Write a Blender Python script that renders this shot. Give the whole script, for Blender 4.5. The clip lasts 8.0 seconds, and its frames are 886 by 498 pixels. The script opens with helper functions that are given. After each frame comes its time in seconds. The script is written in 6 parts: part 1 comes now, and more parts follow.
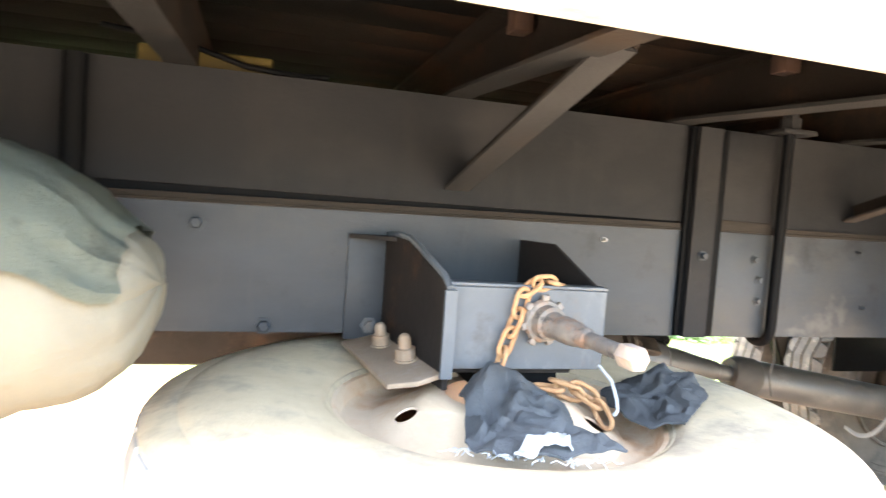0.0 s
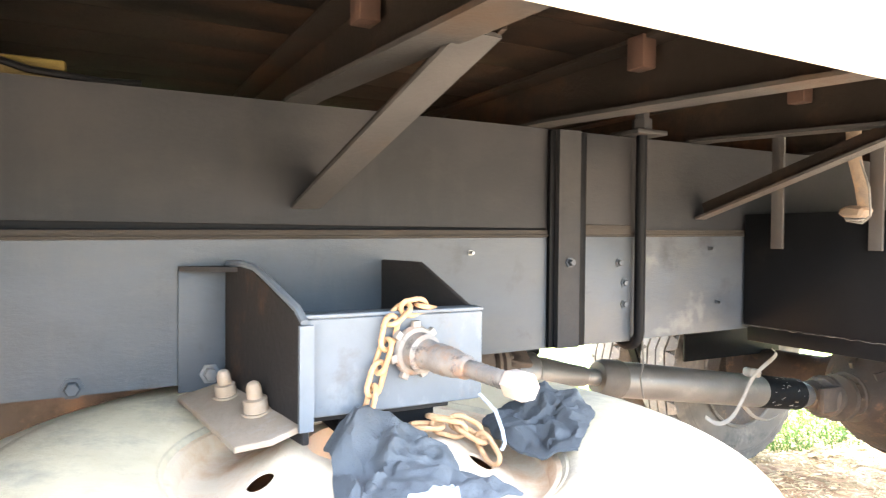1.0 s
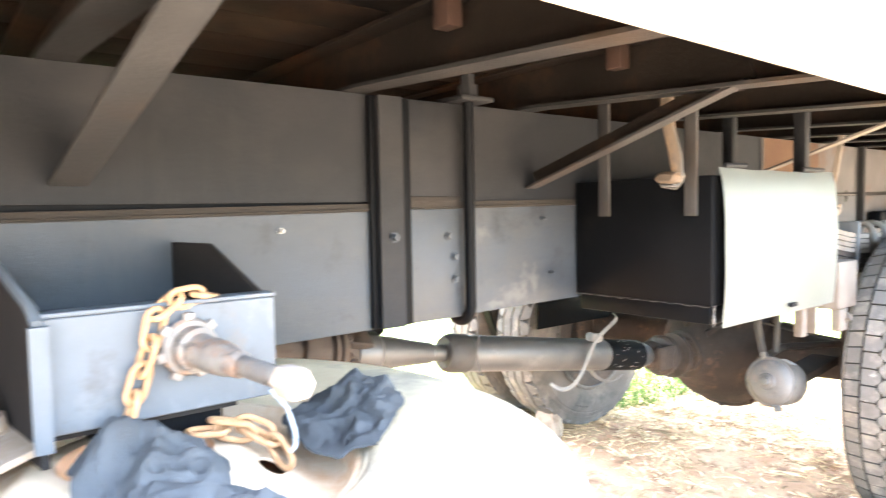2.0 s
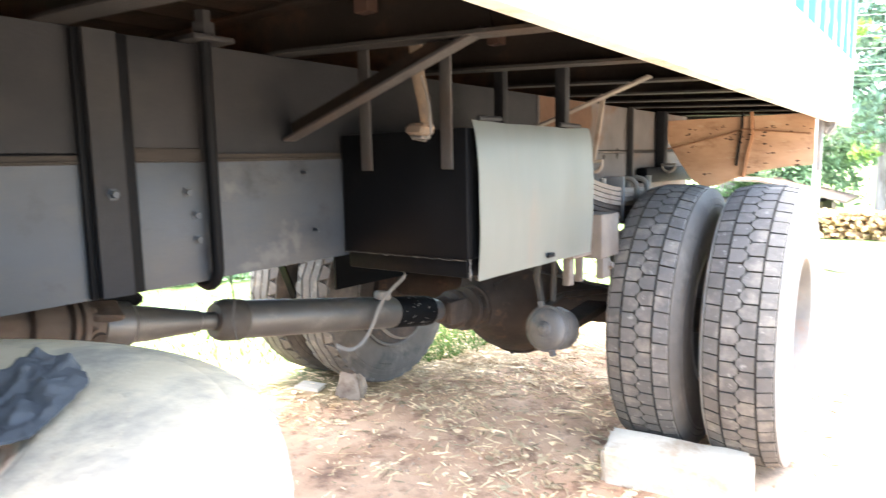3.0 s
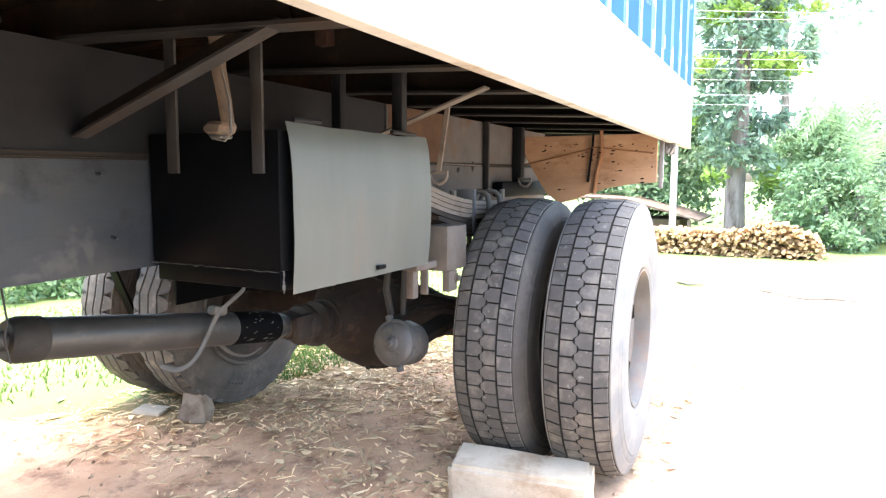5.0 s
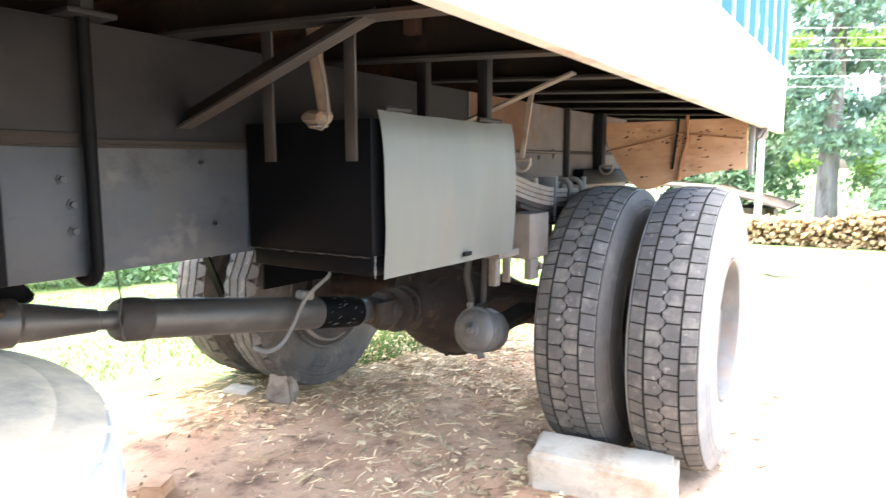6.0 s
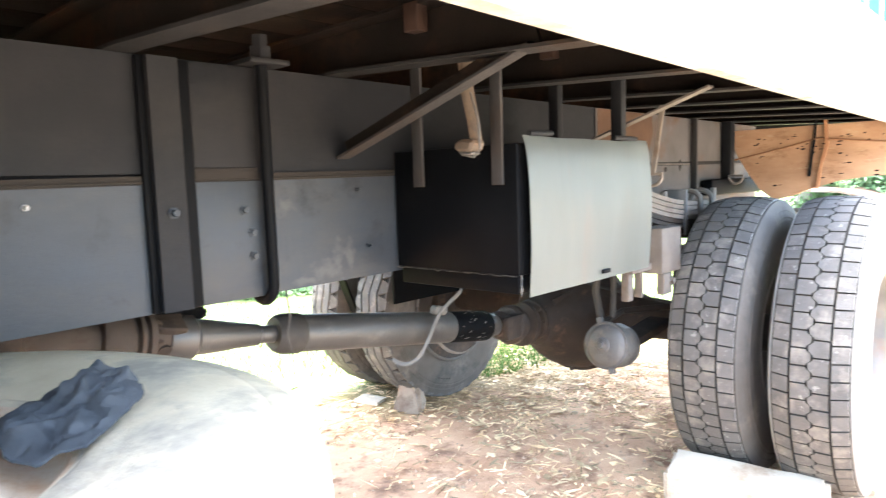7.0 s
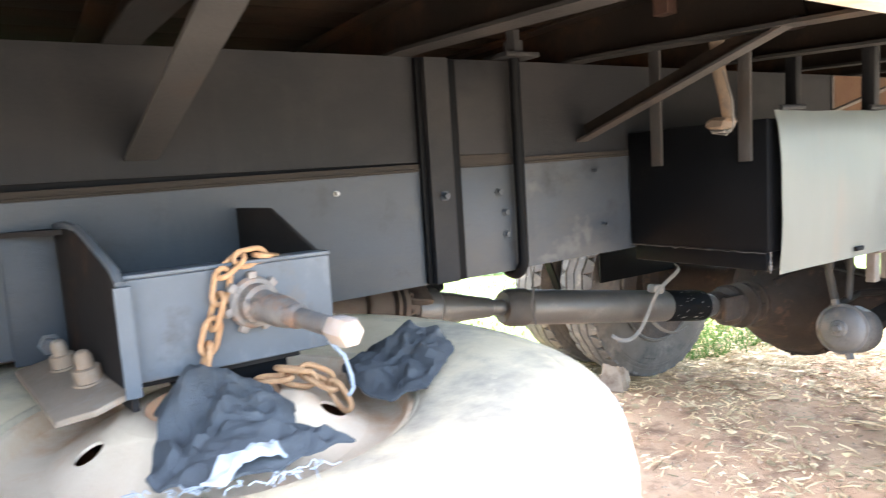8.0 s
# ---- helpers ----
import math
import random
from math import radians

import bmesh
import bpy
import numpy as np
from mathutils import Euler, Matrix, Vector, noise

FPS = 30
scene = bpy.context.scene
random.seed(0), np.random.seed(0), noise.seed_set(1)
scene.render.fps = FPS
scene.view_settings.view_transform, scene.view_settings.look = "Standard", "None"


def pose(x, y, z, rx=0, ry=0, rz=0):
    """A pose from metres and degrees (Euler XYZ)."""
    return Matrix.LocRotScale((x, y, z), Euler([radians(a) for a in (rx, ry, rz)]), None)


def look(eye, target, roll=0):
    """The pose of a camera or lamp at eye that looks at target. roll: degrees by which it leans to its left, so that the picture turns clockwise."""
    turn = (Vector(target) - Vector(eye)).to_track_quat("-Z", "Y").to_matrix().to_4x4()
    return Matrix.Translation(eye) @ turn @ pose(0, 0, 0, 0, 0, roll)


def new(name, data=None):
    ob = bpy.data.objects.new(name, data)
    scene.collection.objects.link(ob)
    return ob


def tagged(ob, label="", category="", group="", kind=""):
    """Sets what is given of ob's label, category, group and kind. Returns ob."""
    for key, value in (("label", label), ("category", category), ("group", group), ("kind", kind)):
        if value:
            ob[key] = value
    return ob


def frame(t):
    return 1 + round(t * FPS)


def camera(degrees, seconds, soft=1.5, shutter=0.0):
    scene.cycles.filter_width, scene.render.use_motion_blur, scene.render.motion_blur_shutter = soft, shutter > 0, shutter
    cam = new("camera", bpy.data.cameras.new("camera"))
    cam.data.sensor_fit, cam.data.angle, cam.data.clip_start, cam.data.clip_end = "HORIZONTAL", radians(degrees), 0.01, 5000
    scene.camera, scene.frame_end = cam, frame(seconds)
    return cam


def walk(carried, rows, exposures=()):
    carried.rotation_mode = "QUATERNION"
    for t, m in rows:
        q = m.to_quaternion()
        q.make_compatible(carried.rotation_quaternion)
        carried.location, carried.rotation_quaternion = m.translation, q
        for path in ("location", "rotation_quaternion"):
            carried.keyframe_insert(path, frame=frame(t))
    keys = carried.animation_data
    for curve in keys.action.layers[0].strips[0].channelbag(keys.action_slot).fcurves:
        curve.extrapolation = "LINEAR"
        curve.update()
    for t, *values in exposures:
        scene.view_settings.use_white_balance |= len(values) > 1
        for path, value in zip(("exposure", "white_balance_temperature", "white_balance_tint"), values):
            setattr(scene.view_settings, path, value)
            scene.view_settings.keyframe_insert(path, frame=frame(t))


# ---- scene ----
cam = camera(67.5, 8.0, soft=1.2, shutter=0.4)
PATH = [
    (0, (0.04, -0.076, 1.197), (0.578, 1.847, 1.087), 4.1),
    (0.5, (0.059, 0.015, 1.197), (0.872, 1.841, 1.113), 0.3),
    (1, (0.089, 0.063, 1.197), (1.022, 1.831, 1.157), 0.5),
    (1.5, (0.143, 0.075, 1.204), (1.172, 1.786, 1.089), -1.3),
    (2, (0.247, 0.083, 1.196), (1.485, 1.65, 1.078), -1.1),
    (2.2, (0.29, 0.072, 1.2), (1.607, 1.572, 1.074), -1.1),
    (3.5, (0.472, -0.005, 1.168), (2.141, 1.051, 0.855), -1.2),
    (4, (0.502, -0.025, 1.177), (2.208, 0.972, 0.866), -1.2),
    (5.3, (0.575, -0.068, 1.158), (2.342, 0.851, 0.973), 0.3),
    (5.5, (0.562, -0.058, 1.16), (2.282, 0.951, 1.01), 1.3),
    (6, (0.544, -0.035, 1.157), (2.196, 1.065, 0.915), -0.1),
    (6.5, (0.484, -0.01, 1.177), (2.008, 1.267, 0.963), -2.1),
    (7, (0.443, -0.002, 1.182), (1.904, 1.35, 0.981), -1.9),
    (7.5, (0.344, 0.016, 1.185), (1.581, 1.574, 0.974), -3.0),
    (8, (0.25, 0.023, 1.192), (1.309, 1.704, 0.961), -3.7),
]
EXPO = [(0.0, 5.07, 6950, 5), (0.3, 5.36, 6950, 5), (1.0, 5.80, 6850, 5), (2.0, 5.80, 6650, 5), (3.5, 4.25, 6350, 6), (4.0, 4.25, 6350, 6), (5.5, 3.70, 6300, 8), (6.0, 4.10, 6300, 6), (6.5, 4.46, 6350, 5), (7.0, 4.84, 6250, 5), (8.0, 4.70, 6350, 5)]
walk(cam, [(t, look(eye, target, roll)) for t, eye, target, roll in PATH], EXPO)

# ---------------------------------------------------------------- light
world = bpy.data.worlds.new("world")
scene.world = world
world.use_nodes = True
wn, wl = world.node_tree.nodes, world.node_tree.links
sky = wn.new("ShaderNodeTexSky")
sky.sky_type, sky.sun_disc = "NISHITA", False
sky.sun_elevation, sky.sun_rotation = radians(84), radians(0)
sky.air_density, sky.dust_density, sky.ozone_density = 1.0, 5.0, 1.0
wl.new(sky.outputs["Color"], wn["Background"].inputs["Color"])
wn["Background"].inputs["Strength"].default_value = 0.15
sun_data = bpy.data.lights.new("sun", "SUN")
sun_data.energy, sun_data.angle, sun_data.color = 0.8, radians(25.0), (1.0, 0.95, 0.87)
sun = new("sun", sun_data)
sun.matrix_basis = look((0, 1.4, 12), (0, 0.2, 0))


# ---------------------------------------------------------------- materials
def mat(name, a, b, rough=0.7, metal=0.0, scale=6.0, dirt=None, dirt_amount=0.45, dirt_scale=2.5, bump=0.15, fine=90.0,
        stretch=(1, 1, 1), rand=0.0, rough_var=0.15, island=False, spec=0.25):
    """Two base colours mixed by noise, patches of dirt over them, fine grain in the relief."""
    m = bpy.data.materials.new(name)
    m.use_nodes = True
    n, l = m.node_tree.nodes, m.node_tree.links
    p = n["Principled BSDF"]
    co = n.new("ShaderNodeTexCoord")
    mp = n.new("ShaderNodeMapping")
    mp.inputs["Scale"].default_value = stretch
    l.new(co.outputs["Object"], mp.inputs["Vector"])

    def noise_node(s, detail, rough_=0.6):
        t = n.new("ShaderNodeTexNoise")
        t.inputs["Scale"].default_value, t.inputs["Detail"].default_value = s, detail
        t.inputs["Roughness"].default_value = rough_
        l.new(mp.outputs["Vector"], t.inputs["Vector"])
        return t

    def ramp(src, lo, hi):
        r = n.new("ShaderNodeMapRange")
        r.inputs["From Min"].default_value, r.inputs["From Max"].default_value = lo, hi
        l.new(src, r.inputs["Value"])
        return r.outputs["Result"]

    def mix(f, c1, c2):
        x = n.new("ShaderNodeMix")
        x.data_type = "RGBA"
        l.new(f, x.inputs["Factor"])
        for sock, c in ((x.inputs["A"], c1), (x.inputs["B"], c2)):
            if isinstance(c, tuple):
                sock.default_value = (*c, 1)
            else:
                l.new(c, sock)
        return x.outputs["Result"]

    n1 = noise_node(scale, 8)
    col = mix(ramp(n1.outputs["Fac"], 0.3, 0.7), a, b)
    grain = noise_node(fine, 6, 0.7)
    if dirt:
        n2 = noise_node(dirt_scale, 10, 0.68)
        c0 = 0.62 - 0.3 * dirt_amount
        col = mix(ramp(n2.outputs["Fac"], c0, c0 + 0.16), col, dirt)
    if rand or island:
        hs = n.new("ShaderNodeHueSaturation")
        if island:
            src = n.new("ShaderNodeNewGeometry").outputs["Random Per Island"]
        else:
            src = n.new("ShaderNodeObjectInfo").outputs["Random"]
        r = n.new("ShaderNodeMapRange")
        r.inputs["To Min"].default_value, r.inputs["To Max"].default_value = 1 - rand, 1 + rand
        l.new(src, r.inputs["Value"])
        l.new(r.outputs["Result"], hs.inputs["Value"])
        l.new(col, hs.inputs["Color"])
        col = hs.outputs["Color"]
    l.new(col, p.inputs["Base Color"])
    rr = n.new("ShaderNodeMapRange")
    rr.inputs["To Min"].default_value, rr.inputs["To Max"].default_value = max(0.05, rough - rough_var), min(1.0, rough + rough_var)
    l.new(n1.outputs["Fac"], rr.inputs["Value"])
    l.new(rr.outputs["Result"], p.inputs["Roughness"])
    p.inputs["Metallic"].default_value = metal
    p.inputs["Specular IOR Level"].default_value = spec
    if bump:
        bp = n.new("ShaderNodeBump")
        bp.inputs["Strength"].default_value, bp.inputs["Distance"].default_value = bump, 0.01
        l.new(grain.outputs["Fac"], bp.inputs["Height"])
        l.new(bp.outputs["Normal"], p.inputs["Normal"])
    return m


def weather(m, colour, amount=0.4, scale=3.0, stretch=(1, 1, 1), soft=0.2, rough=None):
    """One more layer of wear over a material: patches or streaks of a colour, and their own gloss."""
    n, l = m.node_tree.nodes, m.node_tree.links
    p = n["Principled BSDF"]
    under = p.inputs["Base Color"].links[0].from_socket
    co, mp, no = n.new("ShaderNodeTexCoord"), n.new("ShaderNodeMapping"), n.new("ShaderNodeTexNoise")
    mp.inputs["Scale"].default_value, mp.inputs["Location"].default_value = stretch, (3.7, 1.9, 5.3)
    no.inputs["Scale"].default_value, no.inputs["Detail"].default_value, no.inputs["Roughness"].default_value = scale, 9, 0.66
    l.new(co.outputs["Object"], mp.inputs["Vector"])
    l.new(mp.outputs["Vector"], no.inputs["Vector"])
    r, x = n.new("ShaderNodeMapRange"), n.new("ShaderNodeMix")
    lo = 0.66 - 0.32 * amount
    r.inputs["From Min"].default_value, r.inputs["From Max"].default_value = lo, lo + soft
    l.new(no.outputs["Fac"], r.inputs["Value"])
    x.data_type = "RGBA"
    l.new(r.outputs["Result"], x.inputs["Factor"])
    l.new(under, x.inputs["A"])
    x.inputs["B"].default_value = (*colour, 1)
    l.new(x.outputs["Result"], p.inputs["Base Color"])
    if rough is not None:
        g = n.new("ShaderNodeMix")
        l.new(r.outputs["Result"], g.inputs["Factor"])
        l.new(p.inputs["Roughness"].links[0].from_socket, g.inputs["A"])
        g.inputs["B"].default_value = rough
        l.new(g.outputs["Result"], p.inputs["Roughness"])
    return m


def stain(m, colour, at, size, ragged=0.9, scale=28.0):
    """One ragged stain or scuff of a colour at its own place on a thing."""
    n, l = m.node_tree.nodes, m.node_tree.links
    p = n["Principled BSDF"]
    under = p.inputs["Base Color"].links[0].from_socket
    co, mp, no, le, ad, r, x = (n.new("ShaderNode" + k) for k in ("TexCoord", "Mapping", "TexNoise", "VectorMath", "Math", "MapRange", "Mix"))
    mp.vector_type = "TEXTURE"
    mp.inputs["Location"].default_value, mp.inputs["Scale"].default_value = at, size
    no.inputs["Scale"].default_value, no.inputs["Detail"].default_value = scale, 6
    le.operation, ad.operation, ad.inputs[1].default_value = "LENGTH", "MULTIPLY_ADD", ragged * 2
    l.new(co.outputs["Object"], mp.inputs["Vector"])
    l.new(co.outputs["Object"], no.inputs["Vector"])
    l.new(mp.outputs["Vector"], le.inputs[0])
    l.new(no.outputs["Fac"], ad.inputs[0])
    l.new(le.outputs["Value"], ad.inputs[2])
    r.inputs["From Min"].default_value, r.inputs["From Max"].default_value = 1.1 + ragged, 0.3 + ragged
    r.inputs["To Max"].default_value = 0.85
    l.new(ad.outputs[0], r.inputs["Value"])
    x.data_type = "RGBA"
    l.new(r.outputs["Result"], x.inputs["Factor"])
    l.new(under, x.inputs["A"])
    x.inputs["B"].default_value = (*colour, 1)
    l.new(x.outputs["Result"], p.inputs["Base Color"])
    return m


M_RAIL = mat("grey chassis paint", (0.0146, 0.0178, 0.0226), (0.0282, 0.0337, 0.0415), 0.5, 0, 3.2, (0.0335, 0.0335, 0.0332), 0.36, 2.2, 0.1, spec=0.25, stretch=(0.7, 1, 1.6))
weather(M_RAIL, (0.036, 0.038, 0.040), 0.36, 5.0, (2.6, 1, 0.55), 0.3, 0.7)
weather(M_RAIL, (0.013, 0.014, 0.016), 0.3, 7.0, (1, 1, 1), 0.12)
for at, size in (((1.40, 1.26, 0.985), (0.055, 0.1, 0.026)), ((1.435, 1.26, 1.005), (0.016, 0.1, 0.045)), ((1.472, 1.26, 1.012), (0.016, 0.1, 0.034)), ((1.29, 1.26, 1.138), (0.03, 0.1, 0.018)), ((1.345, 1.26, 0.966), (0.05, 0.1, 0.010))):
    stain(M_RAIL, (0.050, 0.0495, 0.049), at, size, 1.3, 45.0)
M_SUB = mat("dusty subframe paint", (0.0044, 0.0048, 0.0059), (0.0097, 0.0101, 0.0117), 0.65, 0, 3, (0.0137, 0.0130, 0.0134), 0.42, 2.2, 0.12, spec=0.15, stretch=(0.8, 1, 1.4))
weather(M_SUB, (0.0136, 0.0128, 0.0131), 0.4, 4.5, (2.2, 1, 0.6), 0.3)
M_STRIP = mat("packing strip", (0.011, 0.0088, 0.0073), (0.020, 0.0158, 0.0128), 0.85, 0, 12, None, bump=0.3, stretch=(0.3, 1, 1))
M_BRACE = mat("dusty steel bar", (0.0145, 0.0140, 0.0143), (0.030, 0.0284, 0.0280), 0.7, 0, 9, (0.028, 0.019, 0.014), 0.3, 4, 0.2)
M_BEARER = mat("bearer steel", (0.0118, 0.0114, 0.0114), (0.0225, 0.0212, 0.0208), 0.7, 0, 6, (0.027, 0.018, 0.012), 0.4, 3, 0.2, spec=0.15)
# Shade of the webs and upright legs is put into this base colour.
M_WEB_SHADE = mat("bearer web darkened for shade", (0.008, 0.0065, 0.0055), (0.016, 0.012, 0.010), 0.8, 0, 6, (0.035, 0.018, 0.010), 0.35, 3, 0.2, spec=0.08)
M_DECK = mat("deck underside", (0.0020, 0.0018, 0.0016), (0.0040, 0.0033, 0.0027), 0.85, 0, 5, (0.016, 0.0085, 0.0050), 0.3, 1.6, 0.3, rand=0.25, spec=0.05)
M_WHITE = mat("white body paint", (0.83, 0.84, 0.84), (0.87, 0.88, 0.88), 0.4, 0, 4, (0.62, 0.58, 0.5), 0.08, 2.5, 0.03, spec=0.5)
M_CREAM = mat("dusty cream edge", (0.36, 0.34, 0.30), (0.46, 0.435, 0.385), 0.6, 0, 9, (0.24, 0.17, 0.11), 0.35, 5, 0.1)
M_BLUE = mat("blue sheet paint", (0.006, 0.072, 0.15), (0.012, 0.102, 0.195), 0.45, 0, 4, (0.55, 0.62, 0.68), 0.02, 6, 0.05, spec=0.5)
M_CHIP = mat("pale worn paint", (0.6, 0.66, 0.7), (0.75, 0.78, 0.8), 0.6, 0, 20, bump=0.1)
M_BLACK = mat("black box paint", (0.0016, 0.0018, 0.0023), (0.003, 0.0033, 0.004), 0.6, 0, 6, (0.007, 0.0065, 0.0065), 0.1, 4, 0.1, spec=0.06)
M_SHEET = weather(mat("pale grey-green sheet", (0.122, 0.134, 0.126), (0.163, 0.175, 0.164), 0.42, 0.35, 3, (0.16, 0.15, 0.135), 0.22, 3.5, 0.03, stretch=(2.5, 1, 0.5), spec=0.5), (0.175, 0.163, 0.146), 0.3, 6.0, (3, 1, 0.4), 0.3)
M_RUBBER = weather(mat("worn tread rubber", (0.072, 0.068, 0.064), (0.112, 0.105, 0.097), 0.85, 0, 12, (0.175, 0.158, 0.137), 0.32, 9, 0.5), (0.20, 0.19, 0.175), 0.18, 40.0, (1, 1, 1), 0.06)
M_EDGE = mat("scuffed block edge", (0.15, 0.142, 0.13), (0.24, 0.228, 0.21), 0.85, 0, 30, (0.07, 0.066, 0.06), 0.4, 25, 0.2)
# The shade deep in the tread is put into this dark rubber.
M_GROOVE = mat("groove rubber with shade", (0.026, 0.025, 0.023), (0.050, 0.045, 0.040), 0.9, 0, 20, bump=0.2, spec=0.1)
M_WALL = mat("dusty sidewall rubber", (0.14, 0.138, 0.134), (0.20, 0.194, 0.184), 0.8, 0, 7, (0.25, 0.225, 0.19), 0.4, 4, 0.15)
# Dark rubber of the far tyres; also puts shade on the inner near tyre.
M_WALL_DARK = weather(mat("dark sidewall rubber, also for shade", (0.066, 0.060, 0.054), (0.105, 0.095, 0.084), 0.8, 0, 7, (0.16, 0.142, 0.118), 0.35, 4, 0.15), (0.04, 0.04, 0.04), 0.3, 6.0, (1, 1, 1), 0.15)
M_SPARE = weather(mat("dust-caked rubber", (0.43, 0.335, 0.215), (0.60, 0.485, 0.33), 0.88, 0, 5, (0.32, 0.27, 0.205), 0.42, 4.5, 0.35), (0.27, 0.235, 0.185), 0.18, 6.5, (1, 1, 1), 0.14)
# Greyer than the dusty sidewall: the tread's shade is put into its colour.
M_SPARE_T = mat("spare tread greyed for shade", (0.22, 0.22, 0.215), (0.31, 0.31, 0.30), 0.88, 0, 9, (0.38, 0.35, 0.29), 0.35, 6, 0.3)
M_RIM = mat("dusty rim paint", (0.29, 0.225, 0.18), (0.39, 0.315, 0.26), 0.75, 0, 7, (0.34, 0.20, 0.12), 0.35, 4, 0.2)
M_DISC = mat("rusty dusty disc", (0.50, 0.37, 0.25), (0.65, 0.515, 0.375), 0.8, 0, 5, (0.50, 0.30, 0.17), 0.42, 5, 0.25)
M_DARKRIM = mat("dark rim paint", (0.085, 0.082, 0.078), (0.16, 0.145, 0.128), 0.6, 0, 7, (0.17, 0.105, 0.07), 0.25, 4, 0.15)
M_RUST = mat("rusty chain steel", (0.30, 0.15, 0.07), (0.46, 0.275, 0.145), 0.75, 0.1, 30, (0.18, 0.08, 0.035), 0.3, 12, 0.4)
M_BRKT = weather(weather(mat("carrier paint", (0.060, 0.066, 0.074), (0.090, 0.097, 0.106), 0.55, 0, 6, (0.11, 0.085, 0.065), 0.16, 5, 0.08), (0.135, 0.137, 0.138), 0.3, 9.0, (1, 1, 0.6), 0.2), (0.060, 0.058, 0.060), 0.3, 14.0, (1, 1, 1), 0.15)
# Base far darker than the front plate's paint, with rust patches over it.
M_BRKT_D = mat("dark carrier paint with rust", (0.011, 0.0095, 0.009), (0.020, 0.0165, 0.015), 0.7, 0, 6, (0.060, 0.030, 0.017), 0.22, 7, 0.2, spec=0.1)
M_BOLT = weather(mat("dusty steel thread", (0.12, 0.104, 0.092), (0.23, 0.20, 0.175), 0.65, 0.2, 25, (0.24, 0.125, 0.07), 0.3, 15, 0.3), (0.045, 0.04, 0.037), 0.4, 28.0, (1, 1, 1), 0.1)
M_STEEL = mat("worn bare steel", (0.17, 0.165, 0.16), (0.25, 0.24, 0.23), 0.45, 0.6, 20, bump=0.1)
M_CLOTH = mat("blue-grey cloth", (0.050, 0.0525, 0.056), (0.080, 0.083, 0.087), 0.95, 0, 8, (0.115, 0.118, 0.12), 0.2, 6, 0.5, fine=260)
M_DENIM = mat("dark denim cloth", (0.031, 0.032, 0.0345), (0.060, 0.062, 0.065), 0.95, 0, 8, (0.105, 0.105, 0.102), 0.22, 6, 0.5, fine=260)
M_FRAY = mat("frayed white thread", (0.30, 0.31, 0.33), (0.42, 0.43, 0.44), 0.95, 0, 30, bump=0.4)
M_SHAFT = weather(mat("driveshaft paint", (0.026, 0.025, 0.024), (0.046, 0.044, 0.042), 0.42, 0.0, 6, (0.060, 0.056, 0.050), 0.25, 5, 0.06, spec=0.6, rough_var=0.08), (0.105, 0.098, 0.088), 0.34, 11.0, (0.6, 1, 1), 0.2, 0.65)
M_CAST = weather(mat("dull cast iron", (0.060, 0.056, 0.052), (0.102, 0.096, 0.089), 0.6, 0.2, 9, (0.15, 0.118, 0.092), 0.25, 8, 0.3, spec=0.35), (0.035, 0.031, 0.028), 0.35, 16.0, (1, 1, 1), 0.15)
M_GREASE = weather(mat("greasy axle iron", (0.024, 0.019, 0.0165), (0.044, 0.035, 0.029), 0.7, 0.1, 7, (0.075, 0.052, 0.038), 0.3, 4, 0.3, spec=0.2), (0.11, 0.062, 0.04), 0.25, 11.0, (1, 1, 1), 0.15)
M_CHAMBER = mat("grey cast alloy", (0.19, 0.185, 0.175), (0.27, 0.26, 0.25), 0.6, 0.3, 9, (0.13, 0.10, 0.08), 0.25, 8, 0.2, spec=0.4)
M_LEAF_SPRING = mat("rusty spring steel", (0.085, 0.066, 0.05), (0.15, 0.122, 0.096), 0.8, 0, 10, (0.05, 0.034, 0.024), 0.4, 6, 0.3, stretch=(0.3, 1, 4))
M_PLY = weather(weather(mat("weathered plywood", (0.335, 0.19, 0.108), (0.48, 0.30, 0.18), 0.85, 0, 4, (0.23, 0.12, 0.062), 0.3, 6, 0.25, stretch=(1, 1, 2.5)), (0.10, 0.055, 0.032), 0.22, 3.0, (1, 1, 2.0), 0.25), (0.46, 0.33, 0.21), 0.2, 9.0, (1, 1, 3), 0.12)
M_SPRING = mat("pale dusty spring steel", (0.125, 0.104, 0.086), (0.19, 0.162, 0.136), 0.8, 0, 9, (0.10, 0.072, 0.053), 0.25, 6, 0.2)
M_DUSTBAR = mat("dusty tan bar", (0.075, 0.062, 0.053), (0.13, 0.112, 0.096), 0.75, 0, 9, (0.06, 0.038, 0.026), 0.3, 6, 0.2)
M_JOINT = weather(mat("dusty brown joint iron", (0.042, 0.033, 0.027), (0.072, 0.059, 0.050), 0.75, 0.1, 9, (0.06, 0.038, 0.028), 0.4, 8, 0.3), (0.04, 0.024, 0.018), 0.3, 16.0, (1, 1, 1), 0.15)
M_STRAP = mat("dusty grey strap", (0.095, 0.090, 0.084), (0.145, 0.138, 0.129), 0.7, 0.1, 12, (0.09, 0.075, 0.062), 0.3, 8, 0.15)
M_LAMPB = mat("rusty bracket", (0.05, 0.036, 0.026), (0.095, 0.07, 0.05), 0.75, 0, 14, (0.13, 0.075, 0.04), 0.35, 10, 0.3)
M_HOSE = mat("black rubber hose", (0.025, 0.023, 0.021), (0.05, 0.045, 0.04), 0.7, 0, 12, bump=0.2)
M_STONE = mat("pale quarry stone", (0.50, 0.415, 0.31), (0.62, 0.535, 0.42), 0.9, 0, 9, (0.38, 0.28, 0.19), 0.35, 5, 0.5, fine=60)
